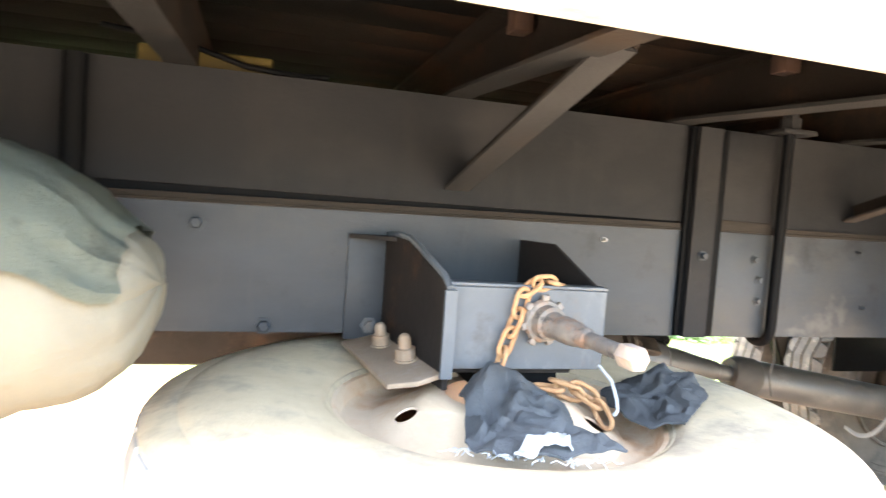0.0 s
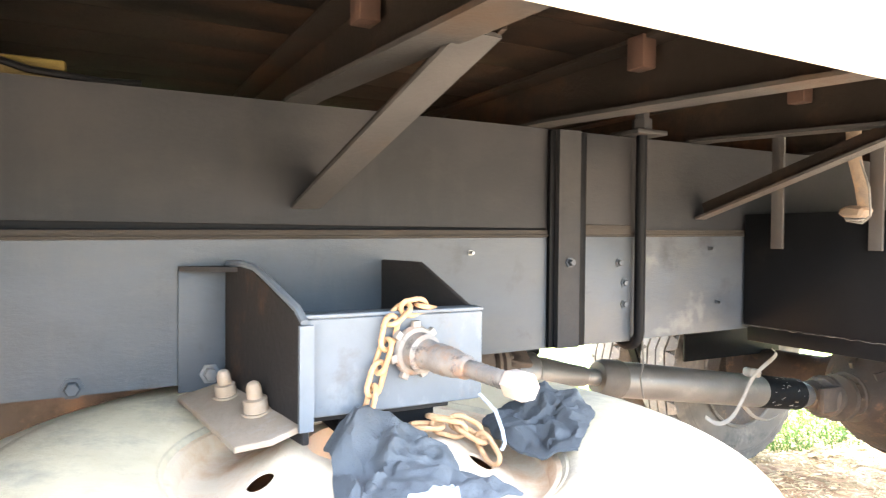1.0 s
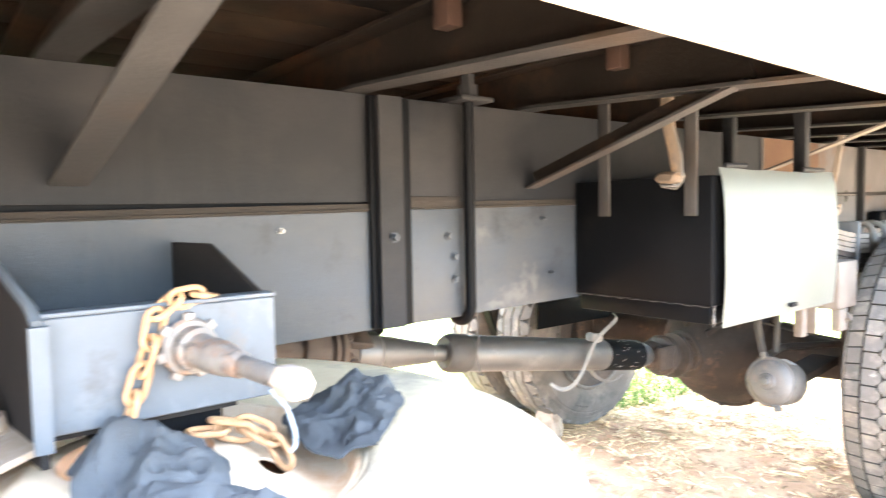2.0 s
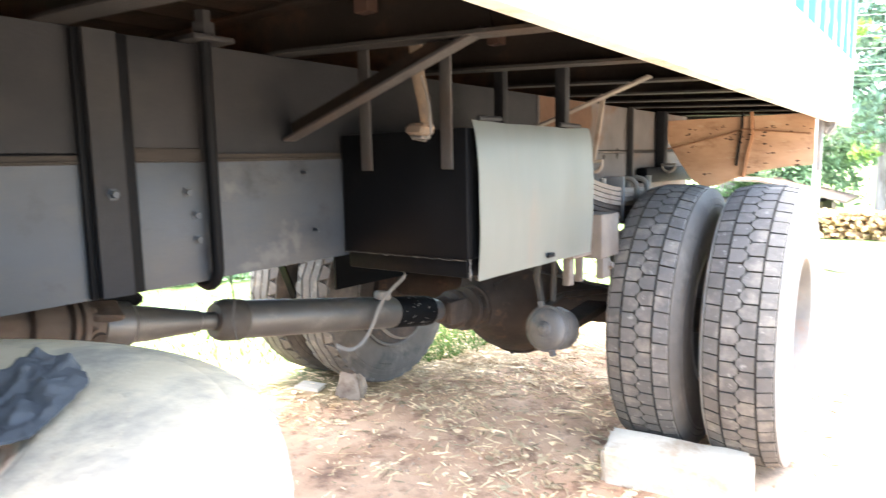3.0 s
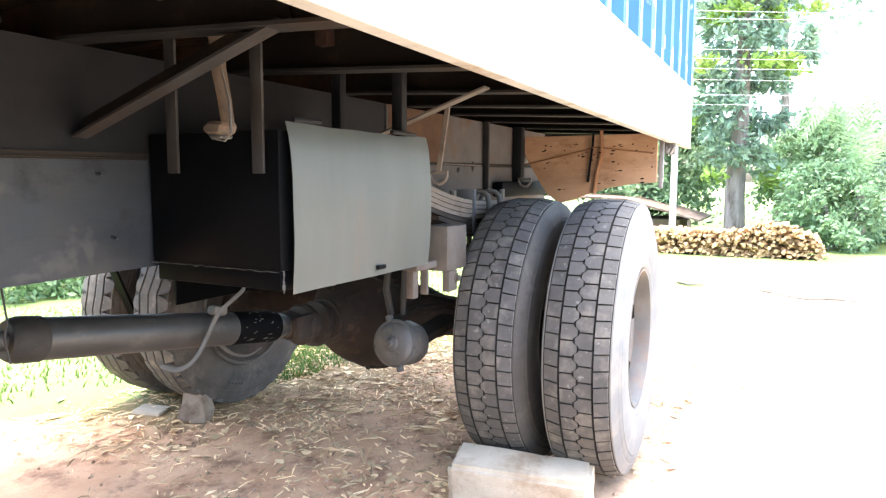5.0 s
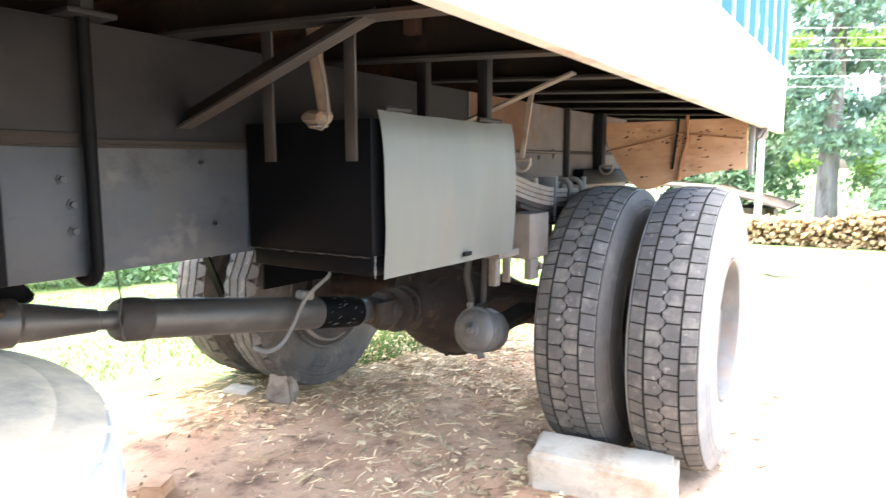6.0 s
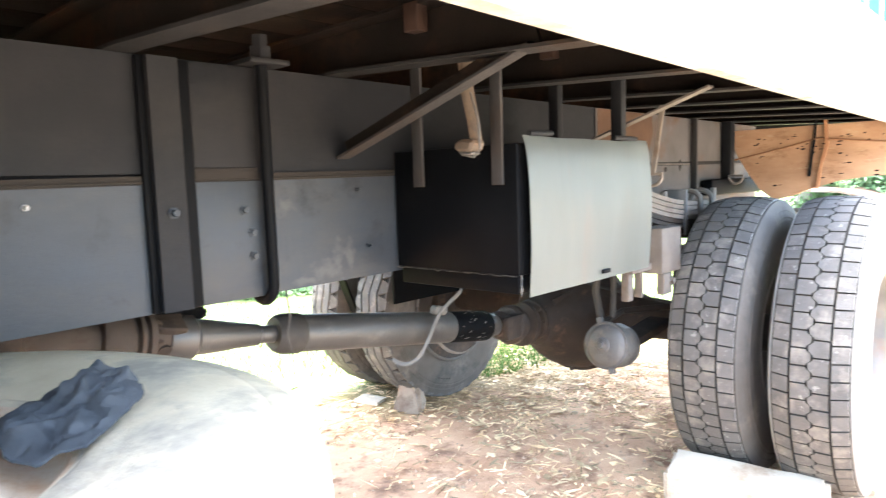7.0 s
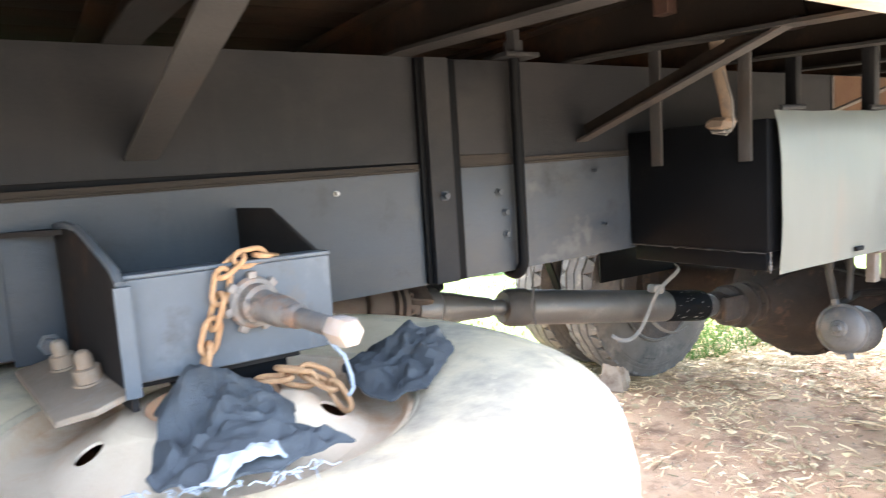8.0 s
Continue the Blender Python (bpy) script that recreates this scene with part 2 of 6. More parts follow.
M_SACK = weather(mat("dusty sacking", (0.090, 0.083, 0.064), (0.125, 0.115, 0.089), 0.92, 0, 5, (0.085, 0.062, 0.036), 0.3, 4, 0.35, fine=200), (0.15, 0.14, 0.11), 0.3, 3.0, (1, 1, 1), 0.3)
M_CANVAS = weather(mat("pale green canvas", (0.09, 0.10, 0.08), (0.14, 0.15, 0.12), 0.92, 0, 7, (0.05, 0.053, 0.042), 0.35, 7, 0.4, fine=220), (0.045, 0.052, 0.042), 0.4, 9.0, (1, 1, 1), 0.2)
M_YELLOW = mat("yellow painted wood", (0.045, 0.031, 0.006), (0.065, 0.046, 0.009), 0.7, 0, 9, (0.012, 0.009, 0.006), 0.35, 12, 0.2)
M_LOG = mat("split firewood", (0.35, 0.215, 0.108), (0.54, 0.375, 0.21), 0.9, 0, 9, (0.11, 0.06, 0.03), 0.35, 5, 0.4, rand=0.35)
M_BARK = mat("grey bark", (0.16, 0.14, 0.12), (0.28, 0.25, 0.22), 0.95, 0, 8, (0.09, 0.075, 0.06), 0.4, 5, 0.8, fine=30, stretch=(1, 1, 0.3))
M_LITTER = mat("dry leaves and chips", (0.33, 0.19, 0.085), (0.90, 0.70, 0.42), 0.9, 0, 6, bump=0.2, rand=0.6, island=True)
M_CRUMB = mat("soil crumbs", (0.32, 0.2, 0.12), (0.5, 0.35, 0.24), 0.95, 0, 8, bump=0.4, rand=0.3, island=True)
M_CLOD = mat("brown field stone", (0.22, 0.165, 0.12), (0.34, 0.27, 0.205), 0.95, 0, 8, (0.15, 0.10, 0.07), 0.35, 9, 0.5)
M_BRICK = mat("broken orange brick", (0.50, 0.26, 0.13), (0.66, 0.40, 0.24), 0.9, 0, 12, (0.6, 0.48, 0.36), 0.3, 9, 0.4)
M_UNSEEN_WALL = mat("weathered wall", (0.10, 0.08, 0.065), (0.15, 0.12, 0.095), 0.9, 0, 3, (0.08, 0.06, 0.045), 0.35, 2, 0.4)
M_CLEAT = mat("red-brown cleat", (0.022, 0.011, 0.008), (0.038, 0.019, 0.013), 0.85, 0, 20, bump=0.2)
M_WELL = mat("rusty steel", (0.17, 0.080, 0.038), (0.23, 0.115, 0.058), 0.9, 0, 9, bump=0.2)
M_POST = mat("whitewashed post", (0.6, 0.58, 0.54), (0.7, 0.68, 0.64), 0.8, 0, 8, bump=0.2)
M_ROOF = mat("rusty roof sheet", (0.09, 0.06, 0.045), (0.16, 0.115, 0.09), 0.8, 0.1, 5, (0.22, 0.19, 0.16), 0.3, 3, 0.2)
M_PLANK = mat("dark shed boards", (0.12, 0.085, 0.06), (0.2, 0.15, 0.11), 0.9, 0, 6, bump=0.3)
M_CABLE = mat("pale cable", (0.6, 0.6, 0.6), (0.7, 0.7, 0.7), 0.6, 0, 5, bump=0)


def leaf_material(name, a, b, c):
    m = mat(name, a, b, 0.55, 0, 1.2, c, 0.3, 0.8, 0.05, rand=0.35, island=True)
    p = m.node_tree.nodes["Principled BSDF"]
    p.inputs["Subsurface Weight"].default_value = 0.0
    p.inputs["Transmission Weight"].default_value = 0.0
    n, l = m.node_tree.nodes, m.node_tree.links
    tr = n.new("ShaderNodeBsdfTranslucent")
    ms = n.new("ShaderNodeMixShader")
    ms.inputs["Fac"].default_value = 0.35
    l.new(p.inputs["Base Color"].links[0].from_socket, tr.inputs["Color"])
    l.new(p.outputs["BSDF"], ms.inputs[1])
    l.new(tr.outputs["BSDF"], ms.inputs[2])
    l.new(ms.outputs["Shader"], n["Material Output"].inputs["Surface"])
    return m


M_FOLIAGE = leaf_material("green leaves", (0.20, 0.295, 0.215), (0.285, 0.395, 0.285), (0.34, 0.44, 0.27))
M_YOUNG = leaf_material("young yellow-green leaves", (0.20, 0.33, 0.07), (0.28, 0.40, 0.09), (0.33, 0.42, 0.12))
M_BUSH = leaf_material("bright bush leaves", (0.175, 0.28, 0.15), (0.25, 0.37, 0.20), (0.31, 0.40, 0.21))
M_GRASS = leaf_material("sunlit grass", (0.075, 0.145, 0.03), (0.13, 0.20, 0.05), (0.24, 0.25, 0.09))


def ground_material():
    """Red-brown trodden soil that turns to pale beaten earth in the yard and to grass past the far side of the lorry."""
    m = mat("yard soil", (0.46, 0.250, 0.138), (0.67, 0.43, 0.268), 0.95, 0, 3.0, (0.215, 0.116, 0.068), 0.40, 5.5, 0.8, fine=45)
    n, l = m.node_tree.nodes, m.node_tree.links
    p = n["Principled BSDF"]
    soil = p.inputs["Base Color"].links[0].from_socket
    co = n.new("ShaderNodeTexCoord")
    sep = n.new("ShaderNodeSeparateXYZ")
    l.new(co.outputs["Object"], sep.inputs["Vector"])
    no = n.new("ShaderNodeTexNoise")
    no.inputs["Scale"].default_value, no.inputs["Detail"].default_value = 1.3, 8
    l.new(co.outputs["Object"], no.inputs["Vector"])

    def band(src, lo, hi):
        add = n.new("ShaderNodeMath")
        add.operation = "MULTIPLY_ADD"
        l.new(no.outputs["Fac"], add.inputs[0])
        add.inputs[1].default_value = 1.6
        l.new(src, add.inputs[2])
        r = n.new("ShaderNodeMapRange")
        r.inputs["From Min"].default_value, r.inputs["From Max"].default_value = lo + 0.8, hi + 0.8
        l.new(add.outputs[0], r.inputs["Value"])
        return r.outputs["Result"]

    def over(f, c1, c2):
        x = n.new("ShaderNodeMix")
        x.data_type = "RGBA"
        l.new(f, x.inputs["Factor"])
        l.new(c1, x.inputs["A"])
        x.inputs["B"].default_value = (*c2, 1)
        return x.outputs["Result"]

    neg = n.new("ShaderNodeMath")
    neg.operation = "MULTIPLY"
    neg.inputs[1].default_value = -1
    l.new(sep.outputs["Y"], neg.inputs[0])
    col = over(band(neg.outputs[0], -0.7, 0.3), soil, (0.37, 0.31, 0.235))
    col = over(band(sep.outputs["X"], 4.2, 5.4), col, (0.36, 0.30, 0.225))
    far = n.new("ShaderNodeMath")
    far.operation = "MULTIPLY_ADD"
    far.inputs[1].default_value = 0.45
    l.new(sep.outputs["X"], far.inputs[0])
    l.new(sep.outputs["Y"], far.inputs[2])
    col = over(band(far.outputs[0], 3.70, 4.45), col, (0.115, 0.16, 0.05))
    l.new(col, p.inputs["Base Color"])
    return m


M_GROUND = ground_material()


# ---------------------------------------------------------------- mesh helpers
def thing(name, at, label, category, group="", kind=""):
    ob = new(name)
    ob.matrix_basis = pose(*at)
    ob.empty_display_size = 0.1
    return tagged(ob, label, category, group, kind)


def mesh_of(name, bm, material, smooth=True):
    bmesh.ops.recalc_face_normals(bm, faces=bm.faces)
    me = bpy.data.meshes.new(name)
    bm.to_mesh(me)
    bm.free()
    me.materials.append(material)
    if smooth:
        me.shade_smooth()
        me.set_sharp_from_angle(angle=radians(32))
    return me


def part(name, bm, material, parent, label="", m=None, smooth=True):
    """One mesh, given in world coordinates (or placed by m), as a part under a thing or under a part."""
    me = bm if isinstance(bm, bpy.types.Mesh) else mesh_of(name, bm, material, smooth)
    ob = new(name, me)
    if parent is not None:
        ob.parent = parent
        if parent.type == "EMPTY" and parent.parent is None:
            ob.matrix_parent_inverse = parent.matrix_basis.inverted()
    if m is not None:
        ob.matrix_basis = m
    return tagged(ob, label)


def single(name, bm, material, label, category, group="", kind="", smooth=True):
    """A thing that is one mesh."""
    return tagged(part(name, bm, material, None, smooth=smooth), label, category, group, kind)


def box(x0, x1, y0, y1, z0, z1, bevel=0.0, bm=None, turn=None):
    bm = bm or bmesh.new()
    r = bmesh.ops.create_cube(bm, size=1.0, matrix=Matrix.Translation(((x0 + x1) / 2, (y0 + y1) / 2, (z0 + z1) / 2)) @ Matrix.Diagonal((x1 - x0, y1 - y0, z1 - z0, 1)))
    if bevel:
        edges = list({e for v in r["verts"] for e in v.link_edges})
        bmesh.ops.bevel(bm, geom=edges, offset=bevel, segments=2, affect="EDGES", profile=0.5)
    return bm


def prism(poly, axis, a0, a1, bm=None, bevel=0.0):
    """A flat outline pulled along an axis. poly: pairs in the two other axes, in x, y, z order."""
    bm = bm or bmesh.new()

    def at(u, v, w):
        return {"x": (w, u, v), "y": (u, w, v), "z": (u, v, w)}[axis]

    low = [bm.verts.new(at(u, v, a0)) for u, v in poly]
    top = [bm.verts.new(at(u, v, a1)) for u, v in poly]
    faces = [bm.faces.new(low), bm.faces.new(top[::-1])]
    for i in range(len(poly)):
        j = (i + 1) % len(poly)
        faces.append(bm.faces.new((low[i], top[i], top[j], low[j])))
    if bevel:
        bmesh.ops.bevel(bm, geom=list({e for f in faces for e in f.edges}), offset=bevel, segments=1, affect="EDGES")
    return bm


def tube(points, r, n=10, bm=None, closed=False, flat=1.0):
    """A round bar along points. r: one radius, or one for each point. flat squeezes it into a strap."""
    bm = bm or bmesh.new()
    pts = [Vector(p) for p in points]
    rs = [float(v) for v in r] if isinstance(r, (list, tuple)) else [float(r)] * len(pts)
    rings, up = [], None
    for i, p in enumerate(pts):
        a = pts[i - 1] if i or closed else p
        b = pts[(i + 1) % len(pts)] if i < len(pts) - 1 or closed else p
        d = (b - a).normalized()
        if up is None:
            up = d.orthogonal().normalized()
        side = d.cross(up).normalized()
        up = side.cross(d).normalized()
        rings.append([bm.verts.new(p + rs[i] * (math.cos(2 * math.pi * k / n) * side + flat * math.sin(2 * math.pi * k / n) * up)) for k in range(n)])
    for i in range(len(pts) - (0 if closed else 1)):
        ra, rb = rings[i], rings[(i + 1) % len(pts)]
        for k in range(n):
            bm.faces.new((ra[k], ra[(k + 1) % n], rb[(k + 1) % n], rb[k]))
    if not closed:
        bm.faces.new(rings[0][::-1])
        bm.faces.new(rings[-1])
    return bm


def curved(points, steps=4):
    """A smooth way through the points."""
    q = [Vector(points[0])] + [Vector(v) for v in points] + [Vector(points[-1])]
    out = []
    for a, b, c, d in zip(q, q[1:], q[2:], q[3:]):
        for k in range(steps):
            t = k / steps
            out.append(0.5 * (2 * b + (c - a) * t + (2 * a - 5 * b + 4 * c - d) * t ** 2 + (3 * b - a - 3 * c + d) * t ** 3))
    return out + [q[-1]]


def lathe(profile, m, n=48, bm=None, closed=False):
    """Spins pairs (radius, place on the axis) round the local z axis, placed by m."""
    bm = bm or bmesh.new()
    rings = []
    for r, a in profile:
        if r < 1e-6:
            rings.append([bm.verts.new(m @ Vector((0, 0, a)))])
        else:
            rings.append([bm.verts.new(m @ Vector((r * math.cos(2 * math.pi * k / n), r * math.sin(2 * math.pi * k / n), a))) for k in range(n)])
    for ra, rb in zip(rings, rings[1:] + ([rings[0]] if closed else [])):
        for k in range(n):
            q = [ra[k % len(ra)], ra[(k + 1) % len(ra)], rb[(k + 1) % len(rb)], rb[k % len(rb)]]
            q = [v for i, v in enumerate(q) if v not in q[:i]]
            if len(q) > 2:
                bm.faces.new(q)
    return bm


def bar(p, q, w, h, bm=None, up=(0, 0, 1)):
    """A rectangular bar from p to q, w wide and h high."""
    bm = bm or bmesh.new()
    p, q = Vector(p), Vector(q)
    d = (q - p).normalized()
    side = d.cross(Vector(up)).normalized()
    top = side.cross(d).normalized()
    m = Matrix.Translation((p + q) / 2) @ Matrix((side, d, top)).transposed().to_4x4() @ Matrix.Diagonal((w, (q - p).length, h, 1))
    bmesh.ops.create_cube(bm, size=1.0, matrix=m)
    return bm


def bolt_head(at, axis, r=0.011, h=0.012, bm=None):
    m = Matrix.Translation(at) @ Vector(axis).to_track_quat("Z", "Y").to_matrix().to_4x4()
    return lathe([(0, 0), (r * 1.5, 0), (r * 1.5, 0.003), (r, 0.003), (r, h), (r * 0.8, h + 0.002), (0, h + 0.002)], m, 6, bm)


def ground_z(x, y):
    z = 0.02 * noise.noise(Vector((x * 0.7, y * 0.7, 0.0))) + 0.010 * noise.noise(Vector((x * 3.1, y * 3.1, 4.0))) + 0.005 * noise.noise(Vector((x * 9, y * 9, 7.0)))
    z -= 0.05 * max(0.0, y - 3.6) if y < 20 else 0.82
    z -= 0.045 * max(0.0, min(1.0, (0.75 - y) / 0.5)) * max(0.0, min(1.0, (x - 2.7) / 0.5)) * max(0.0, min(1.0, 5 - x))
    return z


# ---------------------------------------------------------------- ground
def lines(lo, hi, step, far):
    near = list(np.arange(lo, hi, step))
    out_lo = [lo - d for d in far][::-1]
    out_hi = [hi + d for d in far]
    return out_lo + near + out_hi


FAR = [0.5, 1.2, 2.2, 3.5, 5, 7, 10, 15, 25, 45, 90, 200, 500, 1200]
gx, gy = lines(1.0, 5.6, 0.035, FAR), lines(-0.6, 3.6, 0.035, FAR)
gv = [(x, y, ground_z(x, y)) for x in gx for y in gy]
gf = [(i * len(gy) + j, (i + 1) * len(gy) + j, (i + 1) * len(gy) + j + 1, i * len(gy) + j + 1) for i in range(len(gx) - 1) for j in range(len(gy) - 1)]
gm = bpy.data.meshes.new("ground")
gm.from_pydata(gv, [], gf)
gm.materials.append(M_GROUND)
gm.shade_smooth()
tagged(new("ground", gm), "trodden red-brown earth yard with pale dry soil", "ground", kind="structure")

def unseen_wall(name, x0, x1, y0, y1, h):
    bm = box(x0, x1, y0, y1, -0.3, h)
    return single(name, bm, M_UNSEEN_WALL, "plain unseen brown wall that blocks light", "wall", kind="structure")


# Added wall, out of view, that shuts out light from the west.
unseen_wall("wall_west", -9.2, -9.0, -4.2, 9.0, 4.5)

# ---------------------------------------------------------------- the lorry
truck = thing("lorry", (2.0, 1.75, 0), "old lorry with grey chassis, white and blue cargo body", "truck")
WEB, FAR_WEB, SKIRT_NEAR = 1.26, 2.24, 0.52


def rise(bm, slope=0.011, x0=0.55):
    """Lets a member climb a little towards the lorry's rear, as the whole frame does."""
    for v in bm.verts:
        v.co.z += slope * (v.co.x - x0)
    return bm


def rail(face, inward, name):
    """A chassis rail: a C-section below, a subframe section above, a packing strip between them."""
    s = inward
    t, f = 0.008, 0.07
    z0, z1 = 0.943, 1.190
    lower = part(name, rise(prism([(face, z0), (face + s * f, z0), (face + s * f, z0 + t), (face + s * t, z0 + t), (face + s * t, z1 - t), (face + s * f, z1 - t), (face + s * f, z1), (face, z1)], "x", -3.2, 4.45)), M_RAIL, truck, "dusty grey steel chassis rail", smooth=False)
    z0, z1 = 1.2195, 1.430
    g = face + s * 0.004
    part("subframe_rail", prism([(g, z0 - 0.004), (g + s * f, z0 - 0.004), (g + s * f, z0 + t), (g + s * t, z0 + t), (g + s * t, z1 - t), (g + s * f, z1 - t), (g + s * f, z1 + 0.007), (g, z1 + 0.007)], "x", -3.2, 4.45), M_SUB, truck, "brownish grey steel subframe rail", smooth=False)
    part("packing_strip", rise(box(-3.2, 4.45, min(face - s * 0.003, face + s * 0.06), max(face - s * 0.003, face + s * 0.06), 1.1905, 1.2065)), M_STRIP, truck, "brown packing strip between the rails")
    part("gap_filler", rise(box(-3.2, 4.45, min(face + s * 0.014, face + s * 0.05), max(face + s * 0.014, face + s * 0.05), 1.2068, 1.236)), M_BLACK, truck)
    return lower


near_rail = rail(WEB, 1, "chassis_rail")
rail(FAR_WEB, -1, "chassis_rail")
part("flange_lip", rise(box(-3.2, 4.45, 1.2525, 1.2565, 1.1935, 1.1965, 0.001)), M_STRIP, near_rail)
for x in (-1.6, 0.95, 2.45, 4.3):
    part("cross_member", box(x - 0.05, x + 0.05, 1.27, 2.23, 0.99, 1.15, 0.006), M_GREASE, truck, "greasy steel cross member")
for x, z in ((0.785, 1.162), (0.059, 0.950), (-0.075, 1.145), (1.5, 1.17), (1.53, 1.03)):
    part("bolt", bolt_head((x, WEB, z), (0, -1, 0), 0.0042 if x > 0.5 else 0.012), M_STEEL if 0.5 < x < 1 else M_RAIL, near_rail)

M_RUSTSKIN = mat("rust-brown skin", (0.055, 0.031, 0.019), (0.092, 0.055, 0.035), 0.85, 0, 7, (0.06, 0.032, 0.02), 0.4, 5, 0.25, spec=0.1)
# Dusty, and paler than the subframe: stronger rear light is put into colour.
M_DUSTY = mat("dusty plate paled for light", (0.06, 0.054, 0.051), (0.10, 0.092, 0.088), 0.75, 0, 5, (0.085, 0.05, 0.033), 0.4, 3.5, 0.15, spec=0.15)
part("rear_side_plate", box(2.66, 4.44, 1.2588, 1.2636, 1.2225, 1.436, 0.001), M_DUSTY, truck, "dusty grey-brown rear subframe plate, paled for light")
part("rear_web_plate", box(2.66, 4.44, 1.2548, 1.2596, 0.948, 1.2215, 0.001), M_DUSTY, truck)
part("rust_patch", prism([(2.67, 1.2275), (3.085, 1.2275), (3.10, 1.30), (3.13, 1.36), (3.12, 1.4345), (2.67, 1.4345)], "y", 1.2572, 1.2586), M_RUSTSKIN, truck, "rust-brown skin on the subframe", smooth=False)
for x, z, h in ((3.246, 1.204, 0.012), (3.40, 1.222, 0.026)):
    part("rust_hole", prism([(x - 0.012, z - h * 0.5), (x - 0.004, z - h), (x + 0.012, z - h * 0.4), (x + 0.014, z + h * 0.6), (x, z + h), (x - 0.013, z + h * 0.5)], "y", 1.2532, 1.2545), M_STRIP, truck, smooth=False)
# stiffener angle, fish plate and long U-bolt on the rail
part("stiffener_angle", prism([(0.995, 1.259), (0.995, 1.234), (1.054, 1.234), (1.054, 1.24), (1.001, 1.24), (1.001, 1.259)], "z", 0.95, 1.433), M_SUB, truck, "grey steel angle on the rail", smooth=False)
# Two black strips added where shade falls on both sides of the angle.
part("rubber_packing", box(1.0545, 1.0805, 1.2450, 1.2595, 0.95, 1.433, 0.002), M_BLACK, truck, "black strip for the shade beside the fish plate")
part("edge_strip", box(0.981, 0.9945, 1.2480, 1.2595, 0.95, 1.433, 0.001), M_BLACK, truck)
plate = part("fish_plate", box(1.081, 1.226, 1.2535, 1.2595, 0.949, 1.198, 0.0015), M_RAIL, truck, "bolted grey fish plate")
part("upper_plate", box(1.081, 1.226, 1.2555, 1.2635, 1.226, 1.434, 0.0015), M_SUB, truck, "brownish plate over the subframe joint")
part("packing_strip", box(1.081, 1.226, 1.254, 1.2568, 1.1985, 1.2255, 0.001), M_STRIP, truck)
for x, z in ((1.188, 1.137), (1.205, 1.089), (1.205, 1.038)):
    part("bolt", bolt_head((x, 1.2535, z), (0, -1, 0), 0.0078, 0.007), M_RAIL, plate)
part("bolt", bolt_head((1.026, 1.234, 1.140), (0, -1, 0), 0.008), M_RAIL, truck)
hook = [(1.237, 1.236, 1.50), (1.237, 1.236, 0.972)] + [(1.237, 1.236 + 0.04 * (1 - math.cos(a)), 0.972 - 0.036 * math.sin(a)) for a in (0.4, 0.8, 1.2, 1.57, 2.0, 2.5, 3.0)]
ub = part("u_bolt", tube(hook, 0.0128, 12), M_BLACK, truck, "long black U-bolt round the rail")
part("clamp_plate", box(1.195, 1.29, 1.205, 1.30, 1.4375, 1.449, 0.003), M_SUB, ub)
part("nut", lathe([(0, 0), (0.024, 0), (0.024, 0.026), (0.017, 0.026), (0.017, 0.05), (0, 0.05)], pose(1.237, 1.236, 1.4492), 6), M_SUB, ub)
part("post", tube([(-0.285, 1.235, 1.43), (-0.285, 1.235, 0.95)], 0.02, 12), M_BLACK, truck, "dark upright bar on the rail")

# Unseen panel, added to keep light from the front off the frame.
part("front_mudguard", box(-1.32, -1.30, SKIRT_NEAR, 2.95, 0.25, 1.40, 0.004), M_BLACK, truck, "unseen dark panel ahead of the tank, blocks light")

# bearers under the deck
BEARERS = (-2.6, -2.0, -1.4, -0.75, -0.12, 0.425, 0.957, 1.457, 1.935, 2.40, 2.83, 3.20, 3.60, 4.03, 4.4, 4.62)
SKIRT, SKIRT_FAR = 0.48, 3.02


def bearer_mesh():
    """A channel section across the frame, its open side to the front, lower towards the body's sides."""
    bm = bmesh.new()
    rings = []
    for y, z in ((SKIRT + 0.016, 1.402), (1.22, 1.4385), (2.28, 1.4385), (SKIRT_FAR - 0.016, 1.402)):
        sec = ((-0.052, z), (0.006, z), (0.006, 1.548), (-0.052, 1.548), (-0.052, 1.541), (0, 1.541), (0, z + 0.007), (-0.052, z + 0.007))
        rings.append([bm.verts.new((x, y, zz)) for x, zz in sec])
    for ra, rb in zip(rings, rings[1:]):
        for k in range(8):
            bm.faces.new((ra[k], ra[(k + 1) % 8], rb[(k + 1) % 8], rb[k]))
    bm.faces.new(rings[0][::-1]), bm.faces.new(rings[-1])
    me = mesh_of("bearer", bm, M_WEB_SHADE, False)
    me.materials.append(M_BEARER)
    # Undersides get the paler steel: light from below put into colour.
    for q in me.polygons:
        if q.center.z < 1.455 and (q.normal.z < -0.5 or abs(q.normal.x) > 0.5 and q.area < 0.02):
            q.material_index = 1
    return me


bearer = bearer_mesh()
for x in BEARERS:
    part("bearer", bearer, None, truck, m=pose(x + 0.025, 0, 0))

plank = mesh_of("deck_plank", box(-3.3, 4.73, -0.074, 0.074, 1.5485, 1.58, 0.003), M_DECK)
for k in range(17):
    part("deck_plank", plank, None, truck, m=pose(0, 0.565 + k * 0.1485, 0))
for x, y in ((-0.1, 0.93), (0.42, 0.935), (0.935, 0.935), (1.44, 0.98), (1.93, 0.98)):
    part("cleat", box(x - 0.012, x + 0.02, y - 0.02, y + 0.02, 1.49, 1.5485, 0.003), M_CLEAT, truck, "rusty cleat under the deck")
